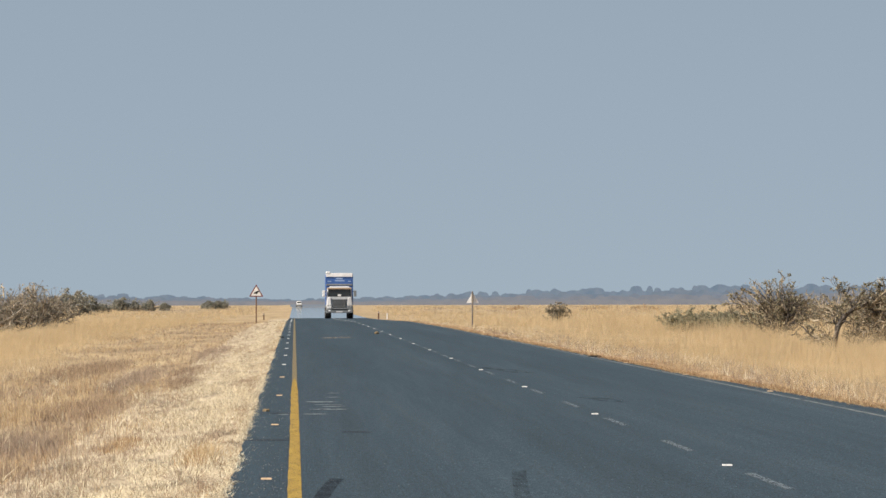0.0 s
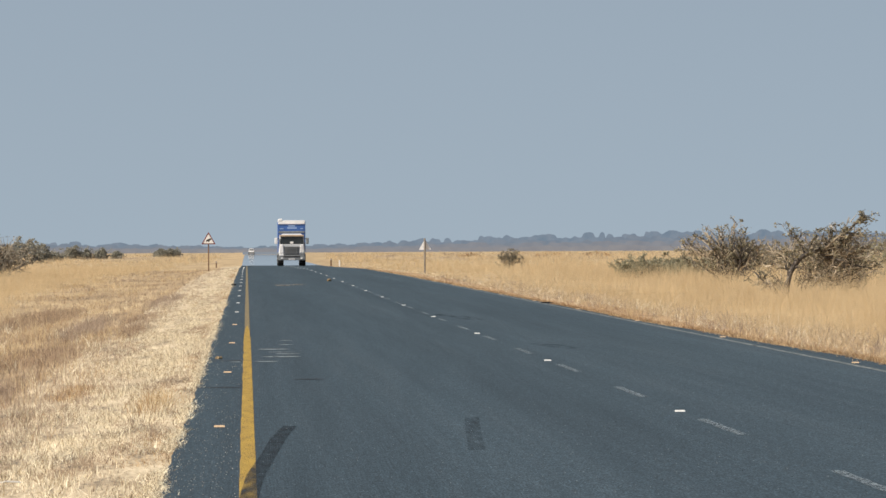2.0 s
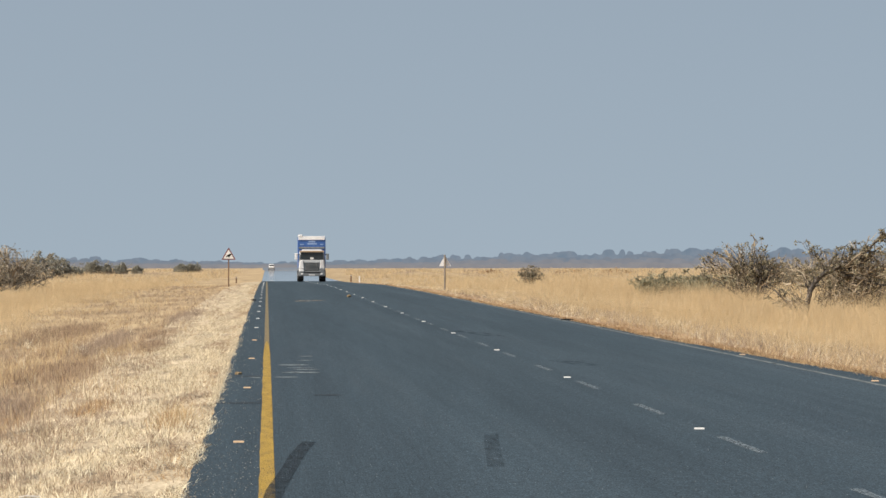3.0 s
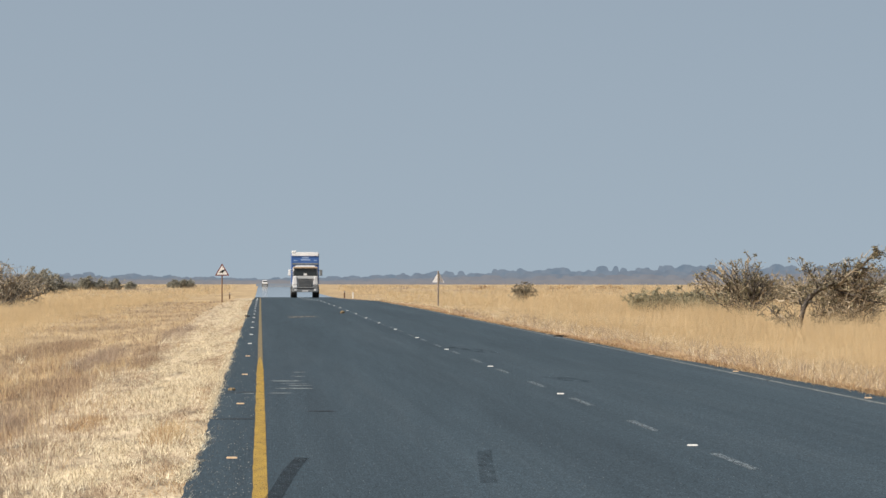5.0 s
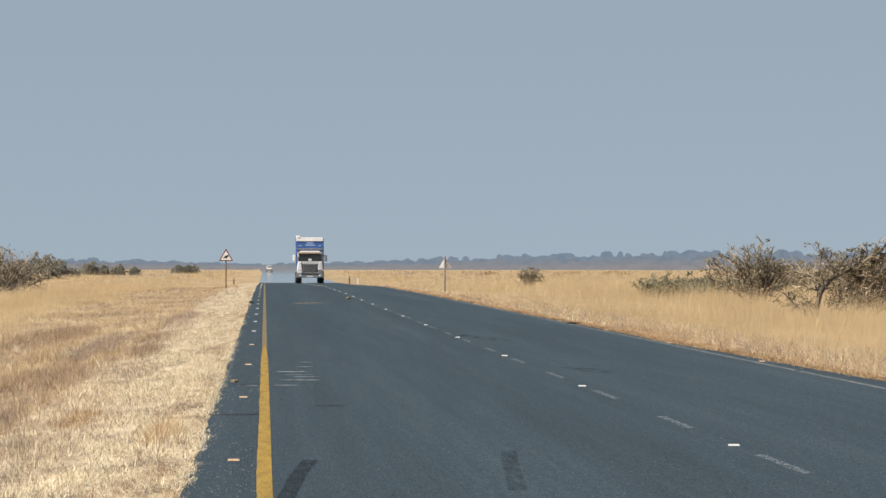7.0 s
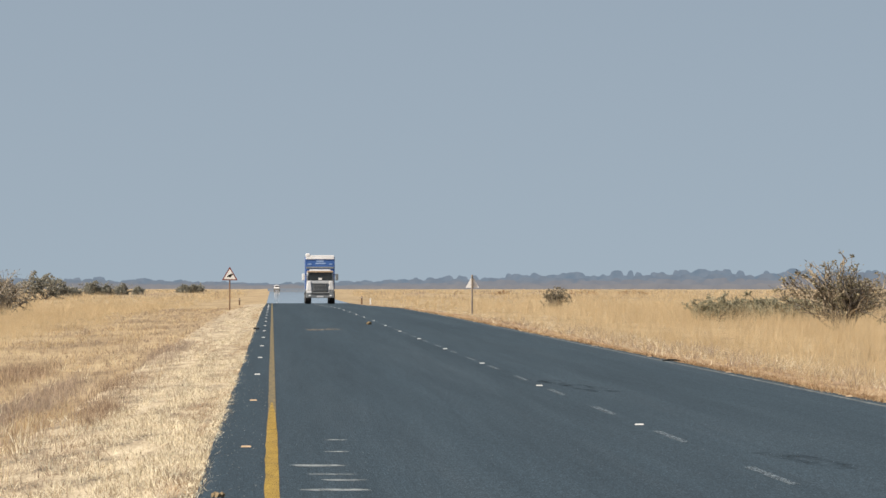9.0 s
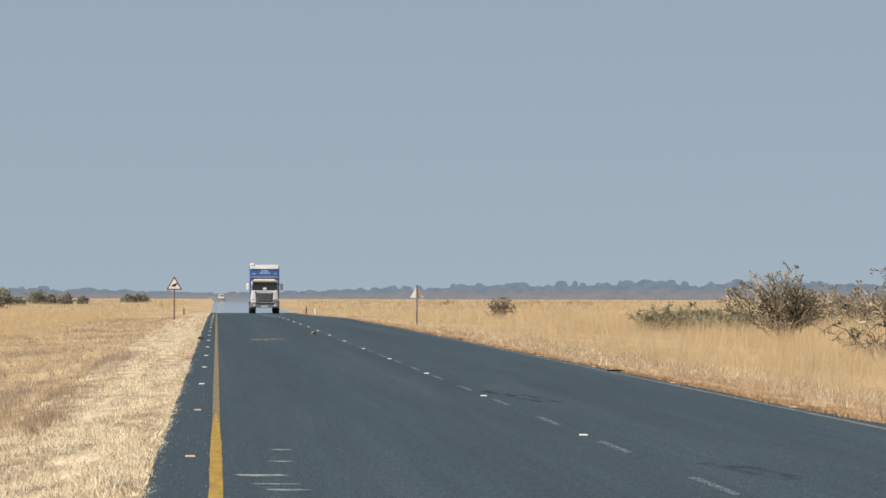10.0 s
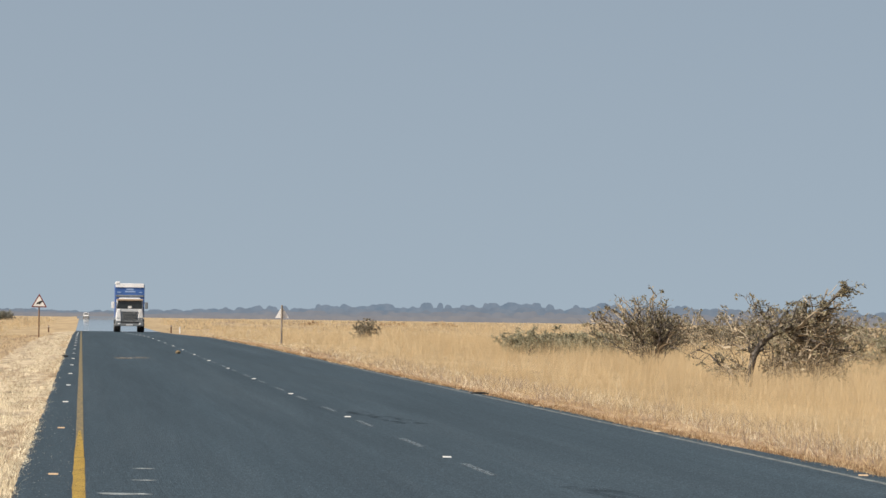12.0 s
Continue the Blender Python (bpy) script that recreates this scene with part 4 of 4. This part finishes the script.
# ---- traffic signs ----


def triangle(side, thick, inset=0.0, corner=0.06):
    """An upright rounded triangular plate in the x-z plane."""
    h = side * math.sqrt(3) / 2
    pts = [Vector((-side / 2, 0, 0)), Vector((side / 2, 0, 0)), Vector((0, 0, h))]
    mid = Vector((0, 0, h / 3))
    pts = [mid + (p - mid) * (1 - inset) for p in pts]
    ring = []
    for i, p in enumerate(pts):
        a, b = (pts[i - 1] - p).normalized(), (pts[(i + 1) % 3] - p).normalized()
        for k in range(5):
            t = k / 4
            u = p + a * corner * side
            w = p + b * corner * side
            ring.append(u * (1 - t) ** 2 + p * 2 * t * (1 - t) + w * t * t)
    n = len(ring)
    s = Shape()
    s.v = [(p.x, -thick / 2, p.z) for p in ring] + [(p.x, thick / 2, p.z) for p in ring]
    s.f = [tuple(range(n)), tuple(range(n, 2 * n))[::-1]] + [((i + 1) % n, i, i + n, (i + 1) % n + n) for i in range(n)]
    return s


def pole(height, radius, bottom=-0.3):
    return Shape().tube([Vector((0, 0, bottom)), Vector((0, 0, height * 0.5)), Vector((0, 0, height))], [radius] * 3, 10)


def front_sign(x, y):
    base = new("warning_sign")
    base.matrix_world = Matrix.Translation(on_ground(x, y)) @ Matrix.Translation((0, 0, -0.17))
    part("post", pole(2.5, 0.038), rust_post, base, "rusty brown steel post")
    plate = part("plate", triangle(0.86, 0.012), sign_red, base, "white triangle with a red border")
    plate.location = (0, -0.055, 1.83)
    field = part("panel", triangle(0.86, 0.006, 0.24), sign_white, plate, "white inner panel")
    field.location = (0, -0.010, 0)
    s = Shape()
    out = [(-0.17, 0.16), (-0.05, 0.19), (0.02, 0.14), (0.06, 0.20), (0.16, 0.30), (0.19, 0.35), (0.10, 0.36), (-0.02, 0.31), (-0.13, 0.24)]
    n = len(out)
    s.v = [(a, -0.002, b) for a, b in out] + [(a, 0.002, b) for a, b in out]
    s.f = [tuple(range(n)), tuple(range(n, 2 * n))[::-1]] + [((i + 1) % n, i, i + n, (i + 1) % n + n) for i in range(n)]
    part("symbol", s, sign_black, field, "plain black slanting shape").location = (0, -0.006, 0)
    return tagged(base, "triangular red-bordered warning sign on a rusty post in dry grass", "road sign", group="road signs")


def back_sign(x, y):
    base = new("warning_sign")
    base.matrix_world = Matrix.Translation(on_ground(x, y))
    part("post", pole(1.9, 0.045), weathered_post, base, "weathered brown steel post")
    plate = part("plate", triangle(0.64, 0.012), sign_back, base, "bare pale metal back of a triangle")
    plate.location = (0.01, 0.06, 1.30)
    part("bracket", box_shape((0.14, 0.05, 0.04), (0, 0, 1.45), 0.006), steel, base)
    return tagged(base, "triangular road sign seen from its bare metal back", "road sign", group="road signs")


front_sign(-67.5 * 400 / FOCAL, 400)
back_sign(315 * 348 / FOCAL, 348)


def marker_post(x, y, h, mat, label):
    base = new("marker_post")
    base.matrix_world = Matrix.Translation(on_ground(x, y))
    part("post", box_shape((0.13, 0.06, h), (0, 0, h / 2 - 0.1), 0.015), mat, base)
    part("reflector", box_shape((0.08, 0.012, 0.10), (0, -0.04, h - 0.2), 0.004), stud_white, base, "small white reflector")
    return tagged(base, label, "marker post", group="marker posts")


marker_post(149 * 620 / FOCAL, 620, 0.85, rust_post, "dark roadside marker post in golden grass")
marker_post(164 * 660 / FOCAL, 660, 0.75, sign_white, "white roadside marker post in golden grass")
marker_post(-54 * 640 / FOCAL, 640, 0.75, rust_post, "small brown roadside marker post on the verge")

# ---- vehicles ----


def wheel(parent, x, y, z, rad=0.5, width=0.32):
    s = Shape().tube([Vector((-width / 2, 0, 0)), Vector((-width / 2 * 0.8, 0, 0)), Vector((width / 2 * 0.8, 0, 0)), Vector((width / 2, 0, 0))], [rad * 0.93, rad, rad, rad * 0.93], 20)
    w = part("wheel", s, rubber, parent, "black tyre")
    w.location = (x, y, z)
    rim = part("rim", Shape().tube([Vector((-width / 2 - 0.01, 0, 0)), Vector((width / 2 + 0.01, 0, 0))], [rad * 0.55] * 2, 16), steel, w, "grey steel rim")
    return w


def lorry(x, y):
    t = new("lorry")
    t.matrix_world = Matrix.Translation((x, y, along(y)))
    # cab, its front at y = 0
    part("cab", box_shape((2.36, 2.2, 1.85), (0, 1.15, 1.88), 0.10, (0.94, 0.93)), silver_paint, t, "silver-grey cab body")
    screen = part("windscreen", box_shape((2.10, 0.10, 0.66), (0, 0.03, 2.30), 0.03, (0.94, 1)), dark_glass, t, "dark windscreen")
    part("sticker", box_shape((0.30, 0.01, 0.20), (0.0, -0.027, 2.10), 0.003), sign_white, screen, "small white paper behind the glass")
    part("sun_visor", box_shape((2.20, 0.30, 0.16), (0, 0.0, 2.72), 0.04), orange_gloss, t, "tan band above the windscreen")
    part("front_panel", box_shape((2.1, 0.10, 0.24), (0, -0.02, 1.84), 0.04), silver_paint, t, "grey panel under the windscreen")
    part("grille", box_shape((1.22, 0.08, 0.72), (0, -0.04, 1.36), 0.03), dark_plastic, t, "dark grey grille")
    for i in range(6):
        part("grille_bar", box_shape((1.14, 0.05, 0.045), (0, -0.09, 1.08 + 0.12 * i), 0.01), grey_plastic, t)
    for sx in (-1, 1):
        # sunlit left side put into the materials: right-hand parts get duller ones
        part("corner_panel", box_shape((0.46, 0.18, 0.78), (sx * 0.93, -0.03, 1.55), 0.06, (0.62, 1)), white_gloss if sx < 0 else pale_panel, t, "pale corner panel")
        part("headlight", box_shape((0.40, 0.08, 0.20), (sx * 0.92, -0.12, 1.02), 0.03), lamp_glass if sx < 0 else grey_plastic, t, "headlight")
        part("fog_lamp", box_shape((0.20, 0.05, 0.11), (sx * 0.88, -0.15, 0.70), 0.02), lamp_glass, t)
        mirror = part("mirror", box_shape((0.26, 0.22, 0.56), (sx * 1.40, 0.05, 2.26), 0.05), white_gloss if sx < 0 else grey_plastic, t, "side mirror housing")
        part("mirror_arm", box_shape((0.25, 0.05, 0.05), (sx * 1.22, 0.08, 2.46), 0.01), black_plastic, mirror)
        part("wiper", box_shape((0.8, 0.02, 0.025), (sx * 0.42, -0.04, 2.0), 0.005), black_plastic, t)
        part("mudguard", box_shape((0.42, 1.1, 0.30), (sx * 1.03, 1.35, 0.98), 0.08), black_plastic, t)
        wheel(t, sx * 1.03, 1.35, 0.5, width=0.42)
        for yy in (4.2, 9.8, 11.1):
            wheel(t, sx * 1.0, yy, 0.5, 0.5, 0.55)
    part("bumper", box_shape((2.40, 0.35, 0.46), (0, 0.03, 0.74), 0.06), grey_plastic, t, "grey dusty bumper")
    part("bumper_strip", box_shape((1.5, 0.04, 0.10), (0, -0.16, 0.86), 0.01), black_plastic, t)
    part("number_plate", box_shape((0.56, 0.03, 0.13), (0, -0.16, 0.62), 0.008), pale_panel, t, "pale blank plate")
    part("cab_step", box_shape((2.2, 1.4, 0.3), (0, 1.3, 0.85), 0.04), black_plastic, t)
    # body behind the cab
    part("chassis", box_shape((0.9, 11.5, 0.3), (0, 6.4, 0.95), 0.02), black_plastic, t)
    front = part("front_wall", box_shape((2.5, 0.10, 2.75), (0, 2.45, 2.62), 0.03), blue_gloss, t, "blue painted front wall")
    part("body", box_shape((2.5, 9.6, 2.72), (0, 7.3, 2.60), 0.03), blue_gloss, t, "blue box body")
    part("top_board", box_shape((2.40, 0.10, 0.34), (0, 2.38, 3.94), 0.03), white_gloss, t, "white board along the top")
    part("lower_band", box_shape((2.34, 0.06, 0.16), (0, 2.38, 3.06), 0.02), grey_plastic, t, "grey band under the blue panel")
    part("roof_panel", box_shape((1.9, 0.9, 0.14), (0, 1.2, 2.84), 0.05, (0.9, 0.8)), silver_paint, t, "silver cab roof spoiler")
    # unreadable lettering as bars
    for w, h, bx, bz in ((0.62, 0.15, 0.02, 3.62), (0.86, 0.13, 0.05, 3.42), (0.34, 0.09, -0.88, 3.36), (0.26, 0.09, 0.92, 3.36)):
        part("lettering", box_shape((w, 0.02, h), (bx, 2.393, bz), 0.006), pale_blue, front, "pale blue bar of faded lettering")
    part("roof_lamp", box_shape((0.40, 0.3, 0.24), (-1.02, 2.45, 4.14), 0.08), white_gloss, t, "white fitting on the roof corner")
    return tagged(t, "silver cab-over lorry with a blue box body on the asphalt", "lorry")


def far_car(x, y):
    t = new("car")
    t.matrix_world = Matrix.Translation((x, y, along(y)))
    part("body", box_shape((1.35, 3.6, 1.15), (0, 1.8, 0.78), 0.18, (0.8, 0.8)), white_gloss, t, "white car body")
    part("windscreen", box_shape((1.05, 0.06, 0.30), (0, 0.22, 1.08), 0.03, (0.92, 1)), dark_glass, t, "dark windscreen")
    part("bumper", box_shape((1.4, 0.2, 0.3), (0, 0.0, 0.45), 0.05), grey_plastic, t)
    for sx in (-1, 1):
        part("headlight", box_shape((0.3, 0.06, 0.16), (sx * 0.52, -0.02, 0.75), 0.03), lamp_glass, t)
        wheel(t, sx * 0.6, 0.6, 0.3, 0.3, 0.2)
        wheel(t, sx * 0.6, 2.9, 0.3, 0.3, 0.2)
    return tagged(t, "small white car far off on the shimmering road", "car")


lorry(4.05, 600)
far_car(1.1, 1560)

# ---- marks and litter on the road ----


def ribbon(name, pts, width, mat, label, lift=0.007):
    s = Shape()
    for i, (x, y) in enumerate(pts):
        w = width * (0.5 + 0.015 * math.sin(i * 2.7))
        s.v.extend([(x - w, y, along(y) + lift), (x + w, y, along(y) + lift)])
    s.f = [(2 * i, 2 * i + 1, 2 * i + 3, 2 * i + 2) for i in range(len(pts) - 1)]
    return part(name, s, mat, road_near, label)


ribbon("skid_mark", [(-0.03, 33), (0.0, 36), (0.02, 38.2), (0.05, 40.5), (0.134, 44), (0.21, 47.5), (0.27, 49.6), (0.325, 51.2)], 0.11, skid, "dark curved tyre skid mark", 0.0028)
ribbon("skid_mark", [(1.545, 45.0), (1.59, 46.5), (1.63, 48), (1.72, 51), (1.80, 53.5)], 0.115, faint_skid, "short dark tyre skid mark", 0.0015)


for pts, wide in (([(3.8, 133), (3.9, 130), (4.1, 126), (4.25, 122.5)], 0.42), ([(4.05, 93), (4.15, 91), (4.3, 88)], 0.34)):
    ribbon("skid_mark", pts, wide, smudge, "faint slanting rubber smudge on the asphalt", 0.0015)


def smear(name, x, y, w, length, mat, label, seed):
    r = random.Random(seed)
    s = Shape()
    n = 14
    s.v = [(x + math.cos(k / n * math.tau) * w / 2 * r.uniform(0.75, 1.1), y + math.sin(k / n * math.tau) * length / 2 * r.uniform(0.7, 1.1), along(y) + 0.0025) for k in range(n)]
    s.f = [tuple(range(n))]
    return part(name, s, mat, road_near, label)


for x, y, w, ln in ((0.34, 88.9, 0.47, 0.6), (0.44, 83.0, 0.52, 0.5), (0.24, 79.6, 0.29, 0.4), (-0.14, 79.4, 0.16, 0.4), (0.50, 85.2, 0.35, 0.4), (0.42, 86.6, 0.4, 0.25), (0.52, 93, 0.22, 0.3), (0.55, 97, 0.22, 0.3)):
    smear("scuff_mark", x, y, w, ln, scuff, "pale scraped scuff in the asphalt", int(y * 10))
for x, y, w, ln in ((-0.25, 80.3, 0.5, 0.5), (-0.24, 65.2, 0.5, 0.45), (0.63, 69.0, 0.36, 0.4)):
    smear("dark_patch", x, y, w, ln, dark_streak, "short dark patch across the asphalt", int(y * 10))
for x, y, w, ln in ((1.5, 231, 1.2, 4.0), (1.2, 228, 0.5, 3.0), (1.75, 234, 0.4, 2.0)):
    smear("dust_patch", x, y, w, ln, dust, "brown dust smeared on the asphalt", int(y * 10))


def lump(name, x, y, size, mat, label, category, seed, count=5):
    r = random.Random(seed)
    s = Shape()
    for _ in range(count):
        bm = bmesh.new()
        bmesh.ops.create_icosphere(bm, subdivisions=1, radius=size * r.uniform(0.3, 0.5))
        off = Vector((r.gauss(0, size * 0.4), r.gauss(0, size * 0.4), size * 0.22))
        s.add([v.co * r.uniform(0.85, 1.15) + off for v in bm.verts], [tuple(v.index for v in f.verts) for f in bm.faces])
        bm.free()
    ob = part(name, s, mat)
    ob.location = (x, y, max(along(y), ground_z(x, y)) + 0.0)
    return tagged(ob, label, category)


lump("dung_pile", 3.1, 253, 0.16, dung_mat, "dry brown dung heap on the asphalt", "dung", 5)
lump("dung_pile", -0.36, 81.5, 0.055, dung_mat, "small crumbled dry dung on the road shoulder", "dung", 6, 7)
lump("tyre_scrap", -0.43, 231, 0.10, rubber, "black scrap of tyre rubber on the road shoulder", "debris", 7, 4)


def scrap(x, y):
    s = Shape()
    pts = [Vector((-0.15, 0, 0.008)), Vector((-0.06, 0.06, 0.02)), Vector((0.07, 0.07, 0.018)), Vector((0.16, 0.02, 0.008))]
    s.tube(pts, [0.008, 0.018, 0.018, 0.008], 6)
    ob = part("tyre_scrap", s, rubber)
    ob.location = (x, y, along(y))
    return tagged(ob, "black curled strip of tyre tread beside the road edge", "debris")


scrap(6.98, 155)


def stick(x, y, length, mat, label, category, turn, rad=0.006):
    a = Vector((math.cos(turn), math.sin(turn), 0)) * length / 2
    pts = [-a, -a * 0.3 + Vector((0, 0, 0.006)), a * 0.4 + Vector((0, 0, 0.002)), a]
    ob = part("stick", Shape().tube(pts, [rad * 0.7, rad, rad, rad * 0.6], 6), mat)
    ob.location = (x, y, ground_z(x, y) + 0.10)
    return tagged(ob, label, category)


stick(-1.40, 39.4, 0.13, sign_white, "short bleached white stick lying in mown grass", "stick", 0.3)

# loose stone chips along the shoulder, and proud chippings in the worn asphalt


def chips(number, seed, spot):
    """Small eight-sided stones; spot gives x, y, z and size of each."""
    r, s = random.Random(seed), Shape()
    for i in range(number):
        x, y, z, k = spot(r, i)
        p = Vector((x, y, z + k * 0.5))
        s.add([p + Vector((k, 0, 0)), p + Vector((0, k * 2, 0)), p - Vector((k, 0, 0)), p - Vector((0, k * 2, 0)), p + Vector((0, 0, k)), p - Vector((0, 0, k))],
              [(0, 1, 4), (1, 2, 4), (2, 3, 4), (3, 0, 4), (1, 0, 5), (2, 1, 5), (3, 2, 5), (0, 3, 5)])
    return s


def shoulder_spot(r, i):
    y = 1 / r.uniform(1 / 140, 1 / 32)
    if i > 1300:
        bx, by, bw, bl = BARE[i % len(BARE)]
        x, y = bx + r.gauss(0, 0.5) * bw, by + r.gauss(0, 0.5) * bl
        return x, y, ground_z(x, y) + 0.010, r.uniform(0.003, 0.007)
    x = r.uniform(-0.52, -0.06) if r.random() < 0.75 else r.uniform(6.95, 7.25)
    return x, y, along(y), r.uniform(0.002, 0.0045)


def road_spot(r, i):
    y = 1 / r.uniform(1 / 100, 1 / 36)
    return r.uniform(-0.48, 6.9), y, along(y) - 0.0005, r.choice((0.0015, 0.002, 0.0028, 0.004)) * r.uniform(0.7, 1.2)


chip_mat = material("stone_chips", [(0.10, 0.10, 0.10), (0.25, 0.24, 0.225), (0.46, 0.43, 0.37)], scale=5, island=0.9, rough=0.9, stops=(0.1, 0.95))
road_chip_mat = material("road_chippings", [(0.012, 0.016, 0.02), (0.05, 0.07, 0.085), (0.16, 0.185, 0.20)], scale=5, island=0.92, rough=0.8, stops=(0.1, 0.95))
tagged(part("gravel", chips(2400, 90, shoulder_spot), chip_mat), "loose stone chips scattered along the road shoulder", "gravel", kind="stuff")
tagged(part("gravel", chips(8400, 91, road_spot), road_chip_mat), "dark and pale stone chippings proud of the worn asphalt", "gravel", kind="stuff")
